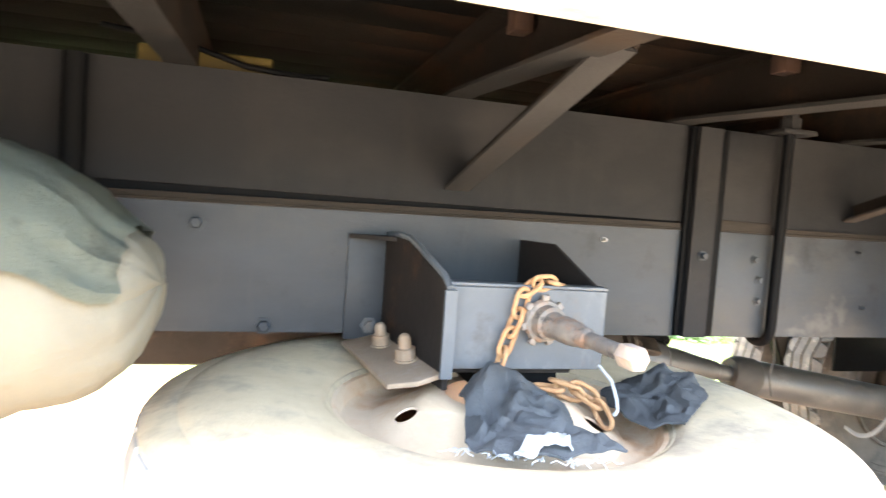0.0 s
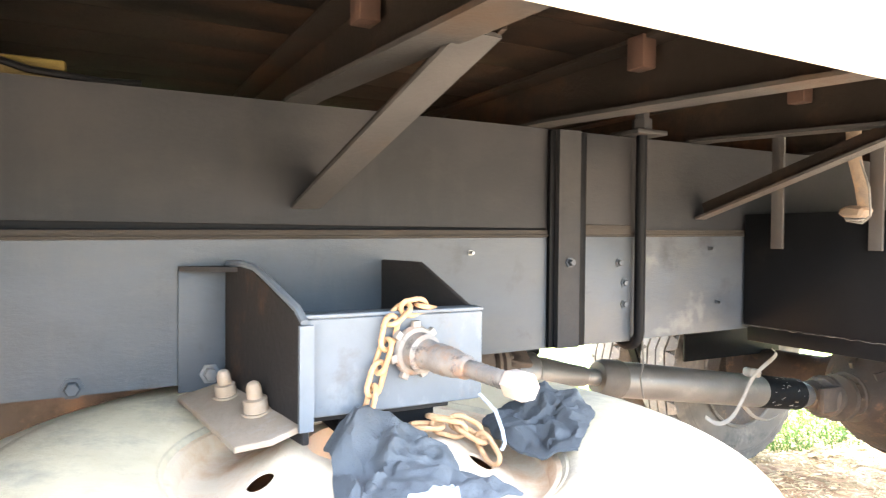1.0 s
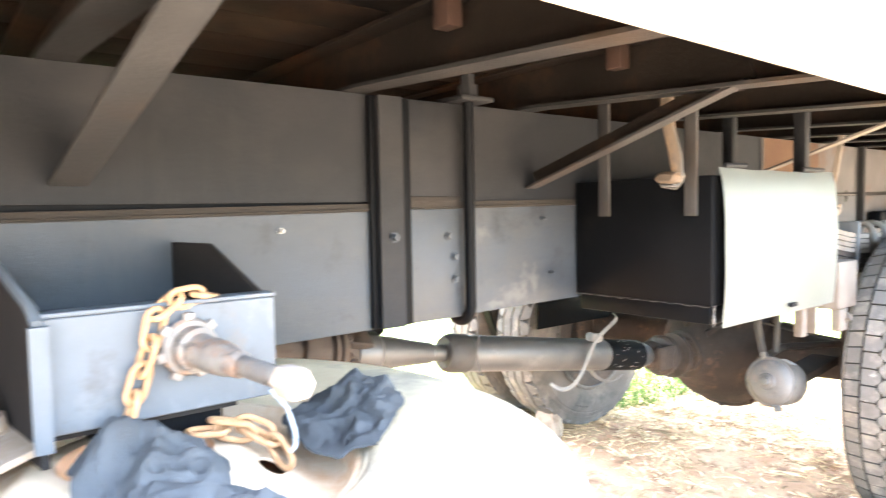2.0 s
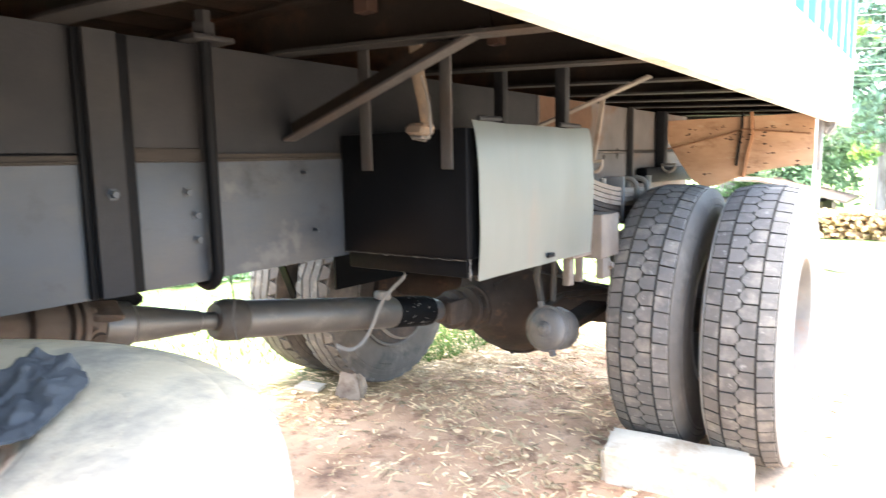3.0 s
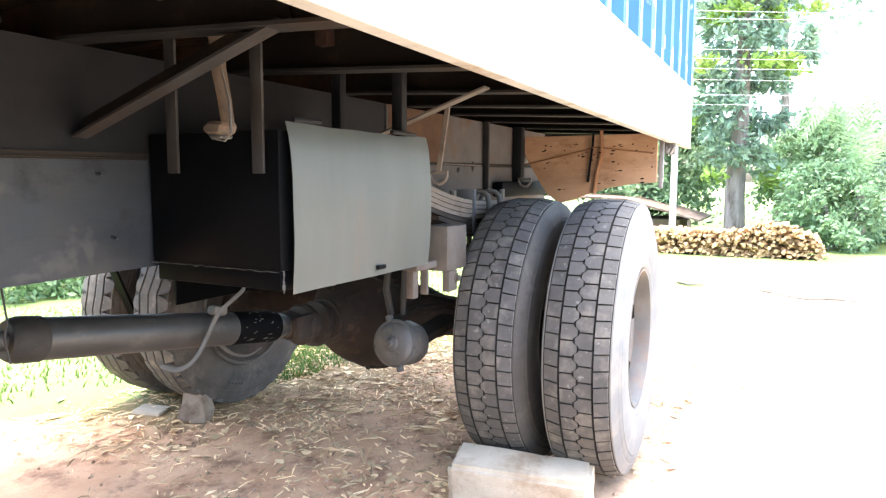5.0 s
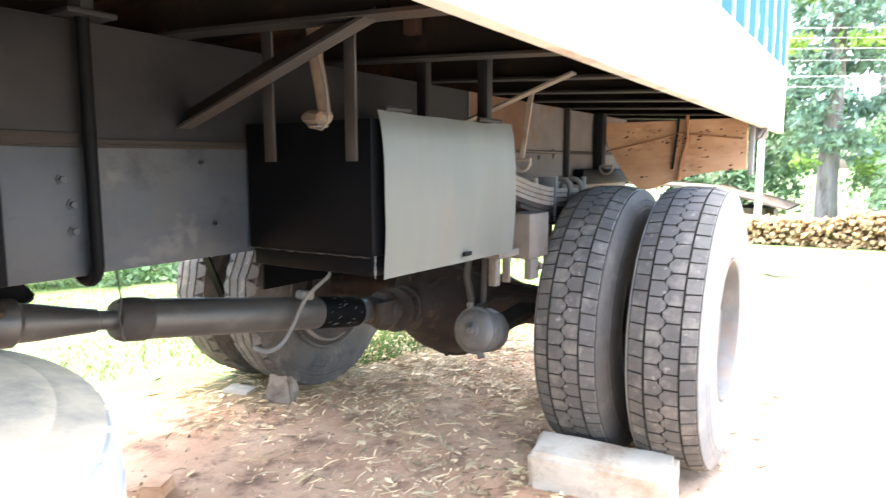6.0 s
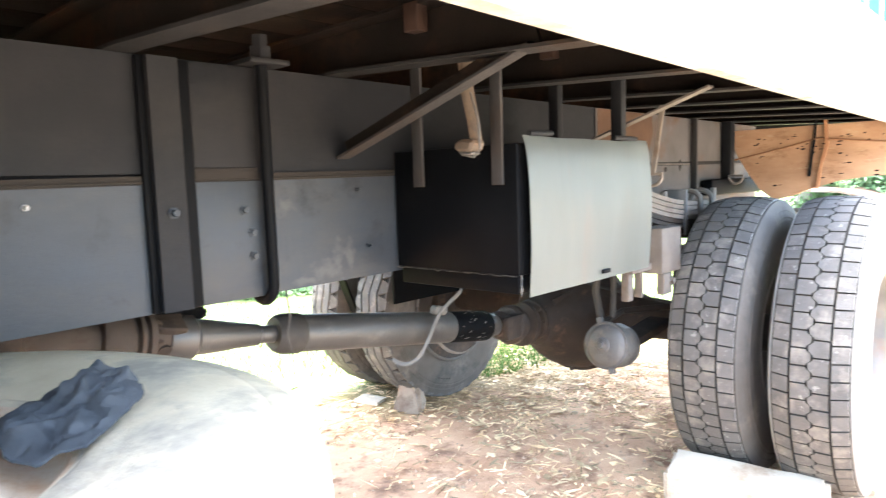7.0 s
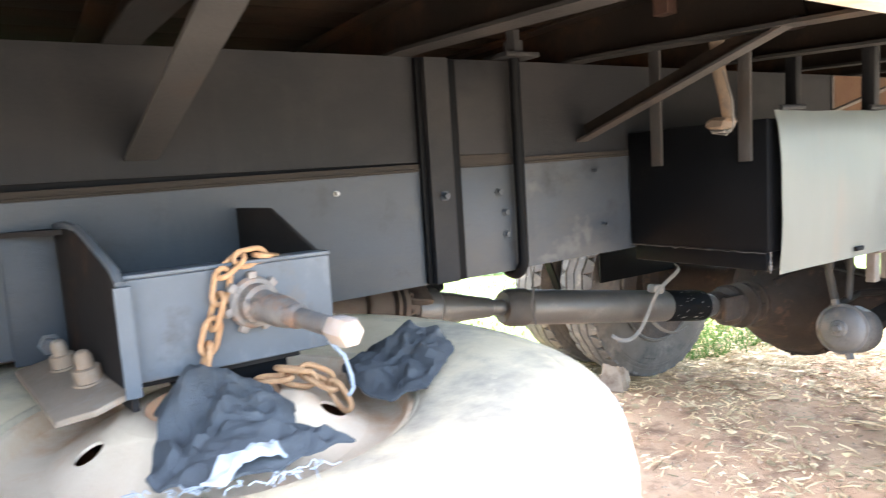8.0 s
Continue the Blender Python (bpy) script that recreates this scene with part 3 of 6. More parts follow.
part("wood_block", box(-0.20, 0.05, 1.31, 1.40, 1.4375, 1.478, 0.006), M_YELLOW, truck, "yellow painted wooden block on the rail")

part("cable", tube([(-0.26, 1.30, 1.50), (-0.12, 1.295, 1.485), (0.0, 1.29, 1.452), (0.10, 1.285, 1.444), (0.16, 1.30, 1.45)], 0.006, 8), M_BLACK, truck, "black cable lying over the wooden block")
# diagonal braces
for x0, xt, lab in ((0.433, 0.472, 0.70), (1.461, 1.460, 0.70), (2.362, 2.346, 0.72)):
    w_ = 0.054 if x0 < 1 else 0.036
    brace = part("brace", bar((x0, 1.257, 1.247), (xt, lab, 1.424), w_, 0.006), M_BRACE if x0 < 2 else M_DUSTBAR, truck, "dusty diagonal steel brace", smooth=False)
    if x0 > 2:
        continue
    off = Vector((w_ / 2 - 0.003, 0, w_ / 2 + 0.0035))
    # The leg's shade is painted in by its dark material.
    part("upright_leg", bar(Vector((x0, 1.257, 1.247)) + off, Vector((xt, lab, 1.424)) + off, 0.006, w_), M_WEB_SHADE, brace, "upright leg of the angle, darkened for shade", smooth=False)

# body sides
for y, s in ((SKIRT, -1), (SKIRT_FAR, 1)):
    skirt = part("side_skirt", prism([(-3.3, 1.417), (4.75, 1.353), (4.75, 1.655), (-3.3, 1.655)], "y", y - 0.012, y + 0.012, bevel=0.003), M_WHITE, truck, "white painted side skirt")
    part("top_rail", box(-3.3, 4.75, y - 0.034, y + 0.034, 1.6555, 1.672, 0.003), M_WHITE, skirt)
    part("lower_edge", prism([(-3.3, 1.411), (4.75, 1.347), (4.75, 1.3525), (-3.3, 1.4165)], "y", y - 0.0175, y + 0.0175, bevel=0.0015), M_CREAM, skirt, "dusty cream lower edge")
    part("side_panel", box(-3.3, 2.358, y - 0.012, y + 0.012, 1.6725, 3.3), M_WHITE, truck, "white painted body panel")
    zig, step, x, out = [], 0.12, 2.36, True
    while x < 4.68:
        zig += [(x, y + s * (0.03 if out else -0.002)), (min(4.71, x + step * 0.62), y + s * (0.03 if out else -0.002))]
        x, out = x + step, not out
    bm = bmesh.new()
    rows = [[bm.verts.new((px, py + o, z)) for px, py in zig] for o, z in ((0, 1.6725), (0, 3.3), (-s * 0.004, 3.3), (-s * 0.004, 1.6725))]
    for ra, rb in zip(rows, rows[1:] + rows[:1]):
        for i in range(len(zig) - 1):
            bm.faces.new((ra[i], ra[i + 1], rb[i + 1], rb[i]))
    blue = part("blue_sheet", bm, M_BLUE, truck, "blue corrugated body sheet with worn pale paint", smooth=False)
    random.seed(11)
    for k in range(130):
        i = random.randrange(len(zig) - 1)
        (xa, ya), (xb, yb) = zig[i], zig[i + 1]
        if abs(ya - yb) > 0.01:
            continue
        xc, zc, hh, ww = xa + random.uniform(0.2, 0.8) * (xb - xa), random.choice((1.70, 1.70, 1.72, 1.8, 1.9, 2.1, 2.3)), random.uniform(0.02, 0.09), random.uniform(0.004, 0.014)
        bm = prism([(xc - ww, zc - hh * 0.7), (xc + ww * 0.7, zc - hh), (xc + ww, zc + hh * 0.5), (xc - ww * 0.4, zc + hh)], "y", ya + s * 0.0005, ya + s * 0.0025)
        part("paint_flake", bm, M_CHIP, blue)
random.seed(12)
for k in range(24):
    xc = 2.36 + 0.12 * random.randrange(20) + random.choice((0.0, 0.0744)) + random.uniform(-0.003, 0.003)
    out = int((xc - 2.354) / 0.12) % 2 == 0
    ya = SKIRT - (0.03 if out else -0.002)
    zc, hh = 1.68 + random.choice((0.0, 0.05, 0.2, 0.4)), random.uniform(0.05, 0.35)
    part("worn_edge", prism([(xc - 0.003, zc), (xc + 0.003, zc), (xc + 0.0035, zc + hh * 0.4), (xc + 0.001, zc + hh), (xc - 0.002, zc + hh * 0.7)], "y", ya - 0.003, ya - 0.0005), M_CHIP, truck)
part("end_panel", box(4.715, 4.74, SKIRT + 0.02, SKIRT_FAR - 0.02, 1.6, 3.3), M_WHITE, truck)
part("front_panel", box(-3.32, -3.301, SKIRT + 0.02, SKIRT_FAR - 0.02, 1.4, 3.3), M_WHITE, truck)
part("body_roof", box(-3.3, 4.74, SKIRT - 0.01, SKIRT_FAR + 0.01, 3.301, 3.34), M_WHITE, truck)
part("rear_beam", box(4.58, 4.73, SKIRT + 0.02, SKIRT_FAR - 0.02, 1.40, 1.5484, 0.004), M_BEARER, truck, "dark rear cross beam")

# battery box with a pale sheet cover
bx = part("battery_box", box(1.625, 2.235, 0.865, 1.252, 0.968, 1.262, 0.004), M_BLACK, truck, "black steel battery box")
part("tray", box(1.632, 2.228, 0.872, 1.245, 0.925, 0.9675, 0.004), M_BLACK, bx)
weld = [(1.622, 0.868 + 0.384 * i / 24, 0.967 + 0.004 * noise.noise(Vector((i * 0.9, 2, 0)))) for i in range(25)]
part("weld_seam", tube(weld, [0.0005 + 0.0021 * abs(noise.noise(Vector((i * 1.7, 5, 1)))) for i in range(25)], 6), M_CAST, bx, "rough grey weld seam")

weld = [(1.630 + 0.003 * noise.noise(Vector((i * 1.3, 8, 0))), 0.862, 0.922 + 0.048 * i / 14) for i in range(15)]
part("weld_seam", tube(weld, [0.001 + 0.006 * abs(noise.noise(Vector((i * 1.9, 3, 7)))) for i in range(15)], 6), M_CAST, bx)


def cover_sheet():
    bm = bmesh.new()
    nx, nz = 16, 12
    grid = []
    for i in range(nx + 1):
        row = []
        for j in range(nz + 1):
            u, v = i / nx, j / nz
            x = 1.638 + 0.595 * u + 0.006 * (1 - v) * (1 - u)
            z = 0.919 + 0.36 * v - 0.004 * math.sin(u * 3.0) * v + (0.004 * noise.noise(Vector((u * 6, 3, 1))) if j == nz else 0)
            y = 0.850 - 0.010 * math.sin(v * math.pi) + (0.012 * max(0, v - 0.9) * 10 * 0.6) + 0.003 * noise.noise(Vector((u * 3, v * 3, 0)))
            row.append(bm.verts.new((x, y, z)))
        grid.append(row)
    for i in range(nx):
        for j in range(nz):
            bm.faces.new((grid[i][j], grid[i + 1][j], grid[i + 1][j + 1], grid[i][j + 1]))
    bmesh.ops.solidify(bm, geom=bm.faces[:], thickness=-0.004)
    return bm


cover = part("cover_sheet", cover_sheet(), M_SHEET, truck, "pale grey-green bent sheet metal cover")
part("latch_slot", box(1.955, 1.99, 0.838, 0.845, 0.935, 0.945, 0.001), M_BLACK, cover)
part("hinge", tube([(1.66, 0.855, 1.283), (1.75, 0.855, 1.285)], 0.006, 8), M_SUB, cover)
part("hinge", tube([(2.05, 0.857, 1.283), (2.17, 0.857, 1.283)], 0.006, 8), M_SUB, cover)
for x, y, w in ((1.593, 1.133, 0.032), (1.617, 0.911, 0.030)):
    part("hanger_strap", box(x - 0.004, x + 0.003, y - w / 2, y + w / 2, 1.172, 1.5484, 0.001), M_BRACE, truck, "dusty steel strap hanging from the deck")
for x, y, z0 in ((2.2, 0.925, 1.263), (2.2, 1.135, 1.263)):
    part("box_post", box(x - 0.015, x + 0.015, y - 0.017, y + 0.017, z0, 1.5484, 0.003), M_SUB, truck, "dark post above the battery box")

# bent bracket with a small marker lamp
lampb = part("lamp_bracket", tube([(1.498, 0.896, 1.43), (1.494, 0.889, 1.365), (1.490, 0.872, 1.305), (1.488, 0.864, 1.262)], [0.015, 0.0135, 0.0125, 0.012], 10, flat=0.3), M_LAMPB, truck, "rusty bent bracket with a small lamp")
part("lamp", prism([(0.850, 1.262), (0.886, 1.268), (0.908, 1.256), (0.900, 1.243), (0.860, 1.240)], "x", 1.462, 1.505, bevel=0.006), M_LAMPB, lampb)
part("lens", prism([(0.860, 1.2395), (0.896, 1.2425), (0.890, 1.2355), (0.866, 1.2335)], "x", 1.468, 1.499, bevel=0.002), M_CAST, lampb, "dull pale lamp lens")
part("wire_guard", tube([(1.484, 0.872, 1.36), (1.480, 0.850, 1.30), (1.478, 0.846, 1.245), (1.478, 0.862, 1.230), (1.478, 0.895, 1.236)], 0.0022, 6), M_CAST, lampb)


# ---------------------------------------------------------------- wheels
R, HALF = 0.54, 0.108


def tyre_meshes(kind, ribbed=True):
    """Carcass with sidewalls, and tread blocks; the axis is local z, the outside faces +z."""
    ident = Matrix.Identity(4)
    side = [(0.262, 0.105), (0.272, 0.122), (0.283, 0.129), (0.294, 0.1305), (0.298, 0.1318), (0.303, 0.1318), (0.307, 0.1318), (0.318, 0.1336), (0.322, 0.1350), (0.327, 0.1353), (0.345, 0.139), (0.39, 0.1425), (0.42, 0.1418), (0.45, 0.139), (0.4525, 0.1365), (0.4575, 0.1352), (0.46, 0.1368), (0.475, 0.133), (0.4775, 0.1308), (0.4825, 0.1295), (0.485, 0.1306), (0.505, 0.124), (0.524, 0.1165)]
    if not ribbed:
        side = [q for q in side if not 0.4515 < q[0] < 0.4595 and q[0] not in (0.294, 0.298, 0.303, 0.4825)]
    prof = side + [(0.5245, 0.112), (0.5245, 0.108), (0.521, 0.06), (0.521, 0.0), (0.521, -0.06), (0.5245, -0.108), (0.5245, -0.112)] + [(r, -a) for r, a in side[::-1]]
    carcass = lathe(prof, ident, 72)
    bm = bmesh.new()
    if kind == "block":
        n = 61
        p = 2 * math.pi / n
        g = 0.03
        shapes = []
        for k in range(n):
            u = k * p
            shapes.append([(u + g * p, -HALF), (u + p * (1 - g), -HALF), (u + p * (1 - g) + 0.008, -0.058), (u + g * p + 0.008, -0.058)])
            shapes.append([(u + g * p, HALF), (u + g * p + 0.008, 0.061), (u + p * (1 - g) + 0.008, 0.061), (u + p * (1 - g), HALF)])
            c = u + 0.35 * p
            shapes.append([(c + g * p, -0.053), (c + p * (1 - g), -0.053), (c + p * (1 - g), -0.0085), (c + 0.88 * p, -0.0085), (c + 0.68 * p, 0.0055), (c + 0.32 * p, 0.0055), (c + 0.12 * p, -0.0085), (c + g * p, -0.0085)])
            c = u + 0.85 * p
            shapes.append([(c + g * p, 0.056), (c + g * p, 0.0105), (c + 0.12 * p, 0.0105), (c + 0.32 * p, -0.0035), (c + 0.68 * p, -0.0035), (c + 0.88 * p, 0.0105), (c + p * (1 - g), 0.0105), (c + p * (1 - g), 0.056)])
    else:
        n = 46 if kind == "rib" else 38
        p = 2 * math.pi / n
        shapes = []
        for k in range(n):
            u = k * p
            z = 0.007 * (1 if k % 2 else -1)
            for q in (-1, 1):
                if kind == "rib":
                    lug = [(0.13, q * (HALF + 0.004)), (0.87, q * (HALF + 0.004)), (0.998, q * 0.066 + z), (0.002, q * 0.066 - z)]
                else:
                    lug = [(0.30, q * (HALF + 0.014)), (0.70, q * (HALF + 0.014)), (0.84, q * HALF), (0.90, q * 0.092), (0.998, q * 0.066 + z), (0.002, q * 0.066 - z), (0.10, q * 0.092), (0.16, q * HALF)]
                shapes.append([(u + a * p, b) for a, b in (lug if q < 0 else lug[::-1])])
            for c in (-0.03, 0.03):
                shapes.append([(u, c - 0.026 - z), (u + p, c - 0.026 + z), (u + p, c + 0.026 + z), (u, c + 0.026 - z)])
    for k, sh in enumerate(shapes):
        top = R - (0.001 * (k % 3) if kind == "block" else 0.0)

        def ring(r, grow):
            cu = sum(u for u, _ in sh) / len(sh)
            cv = sum(v for _, v in sh) / len(sh)
            out = []
            for u, v in sh:
                uu, vv = cu + (u - cu) * (1.0 if kind != "block" and abs(cv) < 0.05 else grow), cv + (v - cv) * grow
                rr = r - 0.012 * max(0, abs(vv) - 0.07) / 0.043 * (1 if r > 0.531 else 0.3)
                out.append(bm.verts.new((rr * math.cos(uu), rr * math.sin(uu), vv)))
            return out

        a, b, c = ring(0.512, 1.0), ring(top - 0.003, 1.0), ring(top, 0.965)
        for lo, hi in ((a, b), (b, c)):
            for i in range(len(sh)):
                j = (i + 1) % len(sh)
                bm.faces.new((lo[i], lo[j], hi[j], hi[i]))
        bm.faces.new(c)
    return carcass, bm


def rim_mesh(material, holes=True, name="rim"):
    """Steel disc wheel; the dish faces +z. Hand holes are real openings."""
    bm = lathe([(0.272, 0.128), (0.262, 0.128), (0.252, 0.10), (0.245, 0.03), (0.238, -0.10), (0.262, -0.128), (0.272, -0.128), (0.276, -0.11), (0.25, -0.09), (0.258, 0.03), (0.268, 0.11)], Matrix.Identity(4), 60, closed=True)
    # disc, with five openings cut as quads left out of the middle ring
    n = 60
    prof = [(0.075, 0.018), (0.085, 0.02), (0.14, 0.02), (0.155, 0.03), (0.185, 0.062), (0.215, 0.068), (0.232, 0.055), (0.247, 0.03)]
    for face, dz in ((1, 0.0), (-1, -0.010)):
        rings = [[bm.verts.new((r * math.cos(2 * math.pi * k / n), r * math.sin(2 * math.pi * k / n), a + dz)) for k in range(n)] for r, a in prof]
        for i in range(len(prof) - 1):
            for k in range(n):
                if holes and i in (3, 4) and k % 12 in (0, 1, 2):
                    continue
                bm.faces.new((rings[i][k], rings[i][(k + 1) % n], rings[i + 1][(k + 1) % n], rings[i + 1][k]))
    return mesh_of(name, bm, material)


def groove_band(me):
    # Groove floor painted dark, as shade would leave it.
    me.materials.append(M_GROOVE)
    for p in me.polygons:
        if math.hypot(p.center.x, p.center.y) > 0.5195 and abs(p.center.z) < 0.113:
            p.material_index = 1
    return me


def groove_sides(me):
    """Groove flanks darkened for the shade in them, and block edges scuffed pale."""
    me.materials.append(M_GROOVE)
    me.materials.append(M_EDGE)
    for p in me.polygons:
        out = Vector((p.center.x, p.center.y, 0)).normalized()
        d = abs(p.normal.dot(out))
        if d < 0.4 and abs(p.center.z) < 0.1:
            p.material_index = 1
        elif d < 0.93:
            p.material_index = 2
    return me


TREAD, CARC = {}, {}
# "worn" is the block tyre with its sidewall darkened for shade between the pair.
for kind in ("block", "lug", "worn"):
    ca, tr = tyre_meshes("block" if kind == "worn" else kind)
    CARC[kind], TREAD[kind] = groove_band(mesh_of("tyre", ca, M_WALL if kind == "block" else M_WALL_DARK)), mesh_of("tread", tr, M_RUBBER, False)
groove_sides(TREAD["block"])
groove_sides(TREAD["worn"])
RIM = rim_mesh(M_DARKRIM)
AX, AZ, FAR = 3.20, 0.545, 0.937
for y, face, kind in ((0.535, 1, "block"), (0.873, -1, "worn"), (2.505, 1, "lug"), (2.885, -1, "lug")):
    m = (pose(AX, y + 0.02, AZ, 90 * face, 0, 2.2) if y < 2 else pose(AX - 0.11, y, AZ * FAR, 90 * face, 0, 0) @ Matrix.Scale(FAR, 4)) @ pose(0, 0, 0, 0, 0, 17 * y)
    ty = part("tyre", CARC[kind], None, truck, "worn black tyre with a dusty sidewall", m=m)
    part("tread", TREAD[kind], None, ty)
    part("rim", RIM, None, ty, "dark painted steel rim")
bead = part("bead_ring", lathe([(0.302, 0.0), (0.306, 0.006), (0.318, 0.006), (0.322, 0.0)], pose(AX - 0.11, 2.372, AZ * FAR, 90, 0, 0) @ Matrix.Scale(FAR, 4), 64), M_CAST, truck, "worn rim flange of the far wheel")
part("rim_disc", lathe([(0.18, -0.02), (0.29, -0.004), (0.302, 0.001)], pose(AX - 0.11, 2.372, AZ * FAR, 90, 0, 0) @ Matrix.Scale(FAR, 4), 64), M_GREASE, bead, "dark greasy rim")
for k in range(5):
    part("raised_mark", box(0.395, 0.425, -0.006, 0.006, -0.001, 0.0015, 0.0005), M_GROOVE, truck, m=pose(AX - 0.11, 2.3735, AZ * FAR, 90, 0, 0) @ Matrix.Scale(FAR, 4) @ pose(0, 0, 0, 0, 0, -112 + 3.2 * k))
for y, s in ((0.60, -1), (2.9, 1)):
    part("hub", lathe([(0, 0.05), (0.05, 0.05), (0.075, 0.03), (0.08, -0.02), (0.11, -0.03), (0.11, -0.09)], pose(AX, y, AZ, -90 * s, 0, 0), 32), M_DARKRIM, truck)

# black stays of the far mudguard, between the tyres
for a, b in (((2.47, 2.70, 0.97), (2.665, 2.70, 0.50)), ((2.745, 2.70, 0.97), (2.70, 2.70, 0.50))):
    part("mudguard_stay", bar(a, b, 0.05, 0.012), M_BLACK, truck, "black mudguard stay between the far tyres")

# Flat black plate close to the far inner sidewall.
part("inner_mudguard", box(2.60, 3.30, 2.325, 2.337, 0.60, 0.96, 0.004), M_BLACK, truck, "black plate by the far tyre")

# ---------------------------------------------------------------- rear axle
axle = part("axle_housing", tube([(AX, 0.70, AZ), (AX, 1.05, AZ), (AX, 1.28, AZ), (AX, 1.4, AZ), (AX, 1.9, AZ), (AX, 2.02, AZ), (AX, 2.45, AZ), (AX, 2.80, AZ)], [0.075, 0.075, 0.085, 0.13, 0.13, 0.085, 0.075, 0.075], 20), M_GREASE, truck, "greasy rear axle housing")
for y in (1.0, 2.5):
    part("brake_drum", lathe([(0.07, -0.07), (0.195, -0.07), (0.205, -0.05), (0.205, 0.09), (0.07, 0.09)], pose(AX, y, AZ, 90, 0, 0), 40), M_GREASE, axle, "rusty brake drum")
part("backing_plate", lathe([(0.06, 0.004), (0.235, 0.004), (0.245, 0.0), (0.235, -0.006), (0.06, -0.006)], pose(AX, 1.10, AZ, 90, 0, 0), 40), M_GREASE, axle, "greasy brake backing plate")
part("differential", lathe([(0, -0.20), (0.12, -0.19), (0.20, -0.145), (0.255, -0.07), (0.278, -0.01), (0.292, 0.0), (0.292, 0.03), (0.276, 0.038), (0.262, 0.08), (0.235, 0.14), (0.195, 0.20), (0.15, 0.26), (0.112, 0.31), (0.09, 0.35), (0, 0.35)], pose(AX, 1.69, AZ, 0, -92, 0), 40), M_GREASE, axle, "round greasy differential casing")
for k in range(12):
    a = 2 * math.pi * k / 12
    part("bolt", bolt_head((AX - 0.034, 1.69 + 0.281 * math.cos(a), AZ + 0.281 * math.sin(a)), (-1, 0, 0), 0.01), M_GREASE, axle)
for k in range(6):
    a = 2 * math.pi * (k + 0.3) / 6
    c_, s_ = math.cos(a), math.sin(a)
    part("casing_rib", bar((AX - 0.05, 1.69 + 0.25 * c_, AZ + 0.25 * s_), (AX - 0.30, 1.69 + 0.105 * c_, AZ + 0.01 + 0.105 * s_), 0.014, 0.05), M_GREASE, axle)
part("pinion_flange", lathe([(0.05, -0.012), (0.088, -0.012), (0.092, -0.006), (0.092, 0.008), (0.086, 0.012), (0.05, 0.012)], pose(AX - 0.36, 1.695, AZ + 0.012, 0, -92, 0), 28), M_GREASE, axle, "greasy bolted pinion flange")
for k in range(8):
    a = 2 * math.pi * k / 8
    part("bolt", bolt_head((AX - 0.372, 1.695 + 0.074 * math.cos(a), AZ + 0.012 + 0.074 * math.sin(a)), (-1, 0, 0), 0.007), M_GREASE, axle)
part("brake_shaft", tube([(2.74, 1.30, 0.60), (2.95, 1.31, 0.62), (3.12, 1.16, 0.63), (3.14, 1.08, 0.63)], 0.014, 10), M_GREASE, axle, "greasy brake shaft")
part("brake_pipe", tube([(2.80, 1.68, 0.80), (2.92, 1.66, 0.79), (3.05, 1.5, 0.70), (3.12, 1.35, 0.66), (3.14, 1.15, 0.64)], 0.006, 8), M_HOSE, axle, "thin black brake pipe")
SH0, SH1 = Vector((1.548, 1.74, 0.737)), Vector((2.646, 1.70, 0.569))
way = (SH1 - SH0).normalized()
turn = way.to_track_quat("Z", "Y").to_matrix().to_4x4()
shaft = part("driveshaft", lathe([(0, 0.0), (0.048, 0.0), (0.056, 0.012), (0.060, 0.03), (0.060, 0.98), (0.05, 1.02), (0.043, 1.05), (0, 1.05)], Matrix.Translation(SH0) @ turn, 32), M_SHAFT, truck, "dull black driveshaft with scuffed paint")
part("black_band", lathe([(0.0595, 0.765), (0.0608, 0.768), (0.0608, 0.975), (0.0595, 0.985)], Matrix.Translation(SH0) @ turn, 32), M_BLACK, shaft, "black painted band with scratches")
rng = random.Random(77)
for k in range(64):
    a, z = rng.uniform(0, 6.283), rng.choice((0.82, 0.86, 0.93)) + rng.uniform(-0.03, 0.03)
    h, w = rng.uniform(0.002, 0.010), rng.uniform(0.0005, 0.0016)
    part("scratch", box(-w, w, -0.0004, 0.0004, -h, h), M_STRAP, shaft, m=Matrix.Translation(SH0) @ turn @ pose(0, 0, z, 0, 0, math.degrees(a)) @ pose(0, 0.061, 0, 0, rng.uniform(-50, 50), 0))
part("end_cap", lathe([(0.0, -0.001), (0.050, -0.001), (0.059, 0.012), (0.0635, 0.03), (0.0635, 0.085), (0.0598, 0.092)], Matrix.Translation(SH0) @ turn, 32), M_HOSE, shaft)
FRONT = Matrix.Translation(SH0) @ turn
part("slip_joint", lathe([(0, -0.33), (0.050, -0.33), (0.062, -0.295), (0.062, -0.262), (0.051, -0.25), (0.048, -0.20), (0.038, -0.12), (0.034, -0.07), (0.0325, -0.065), (0.0325, -0.055), (0.027, -0.05), (0.0265, 0.02), (0, 0.02)], FRONT, 28), M_SHAFT, shaft)
for q in (-1, 1):
    part("yoke_ear", prism([(-0.034, -0.295), (0.034, -0.295), (0.030, -0.36), (0.016, -0.385), (-0.016, -0.385), (-0.030, -0.36)], "y", q * 0.05 - 0.012, q * 0.05 + 0.012, bevel=0.004), M_GREASE, shaft, m=FRONT @ pose(0, 0, 0, 0, 0, 35), smooth=False)
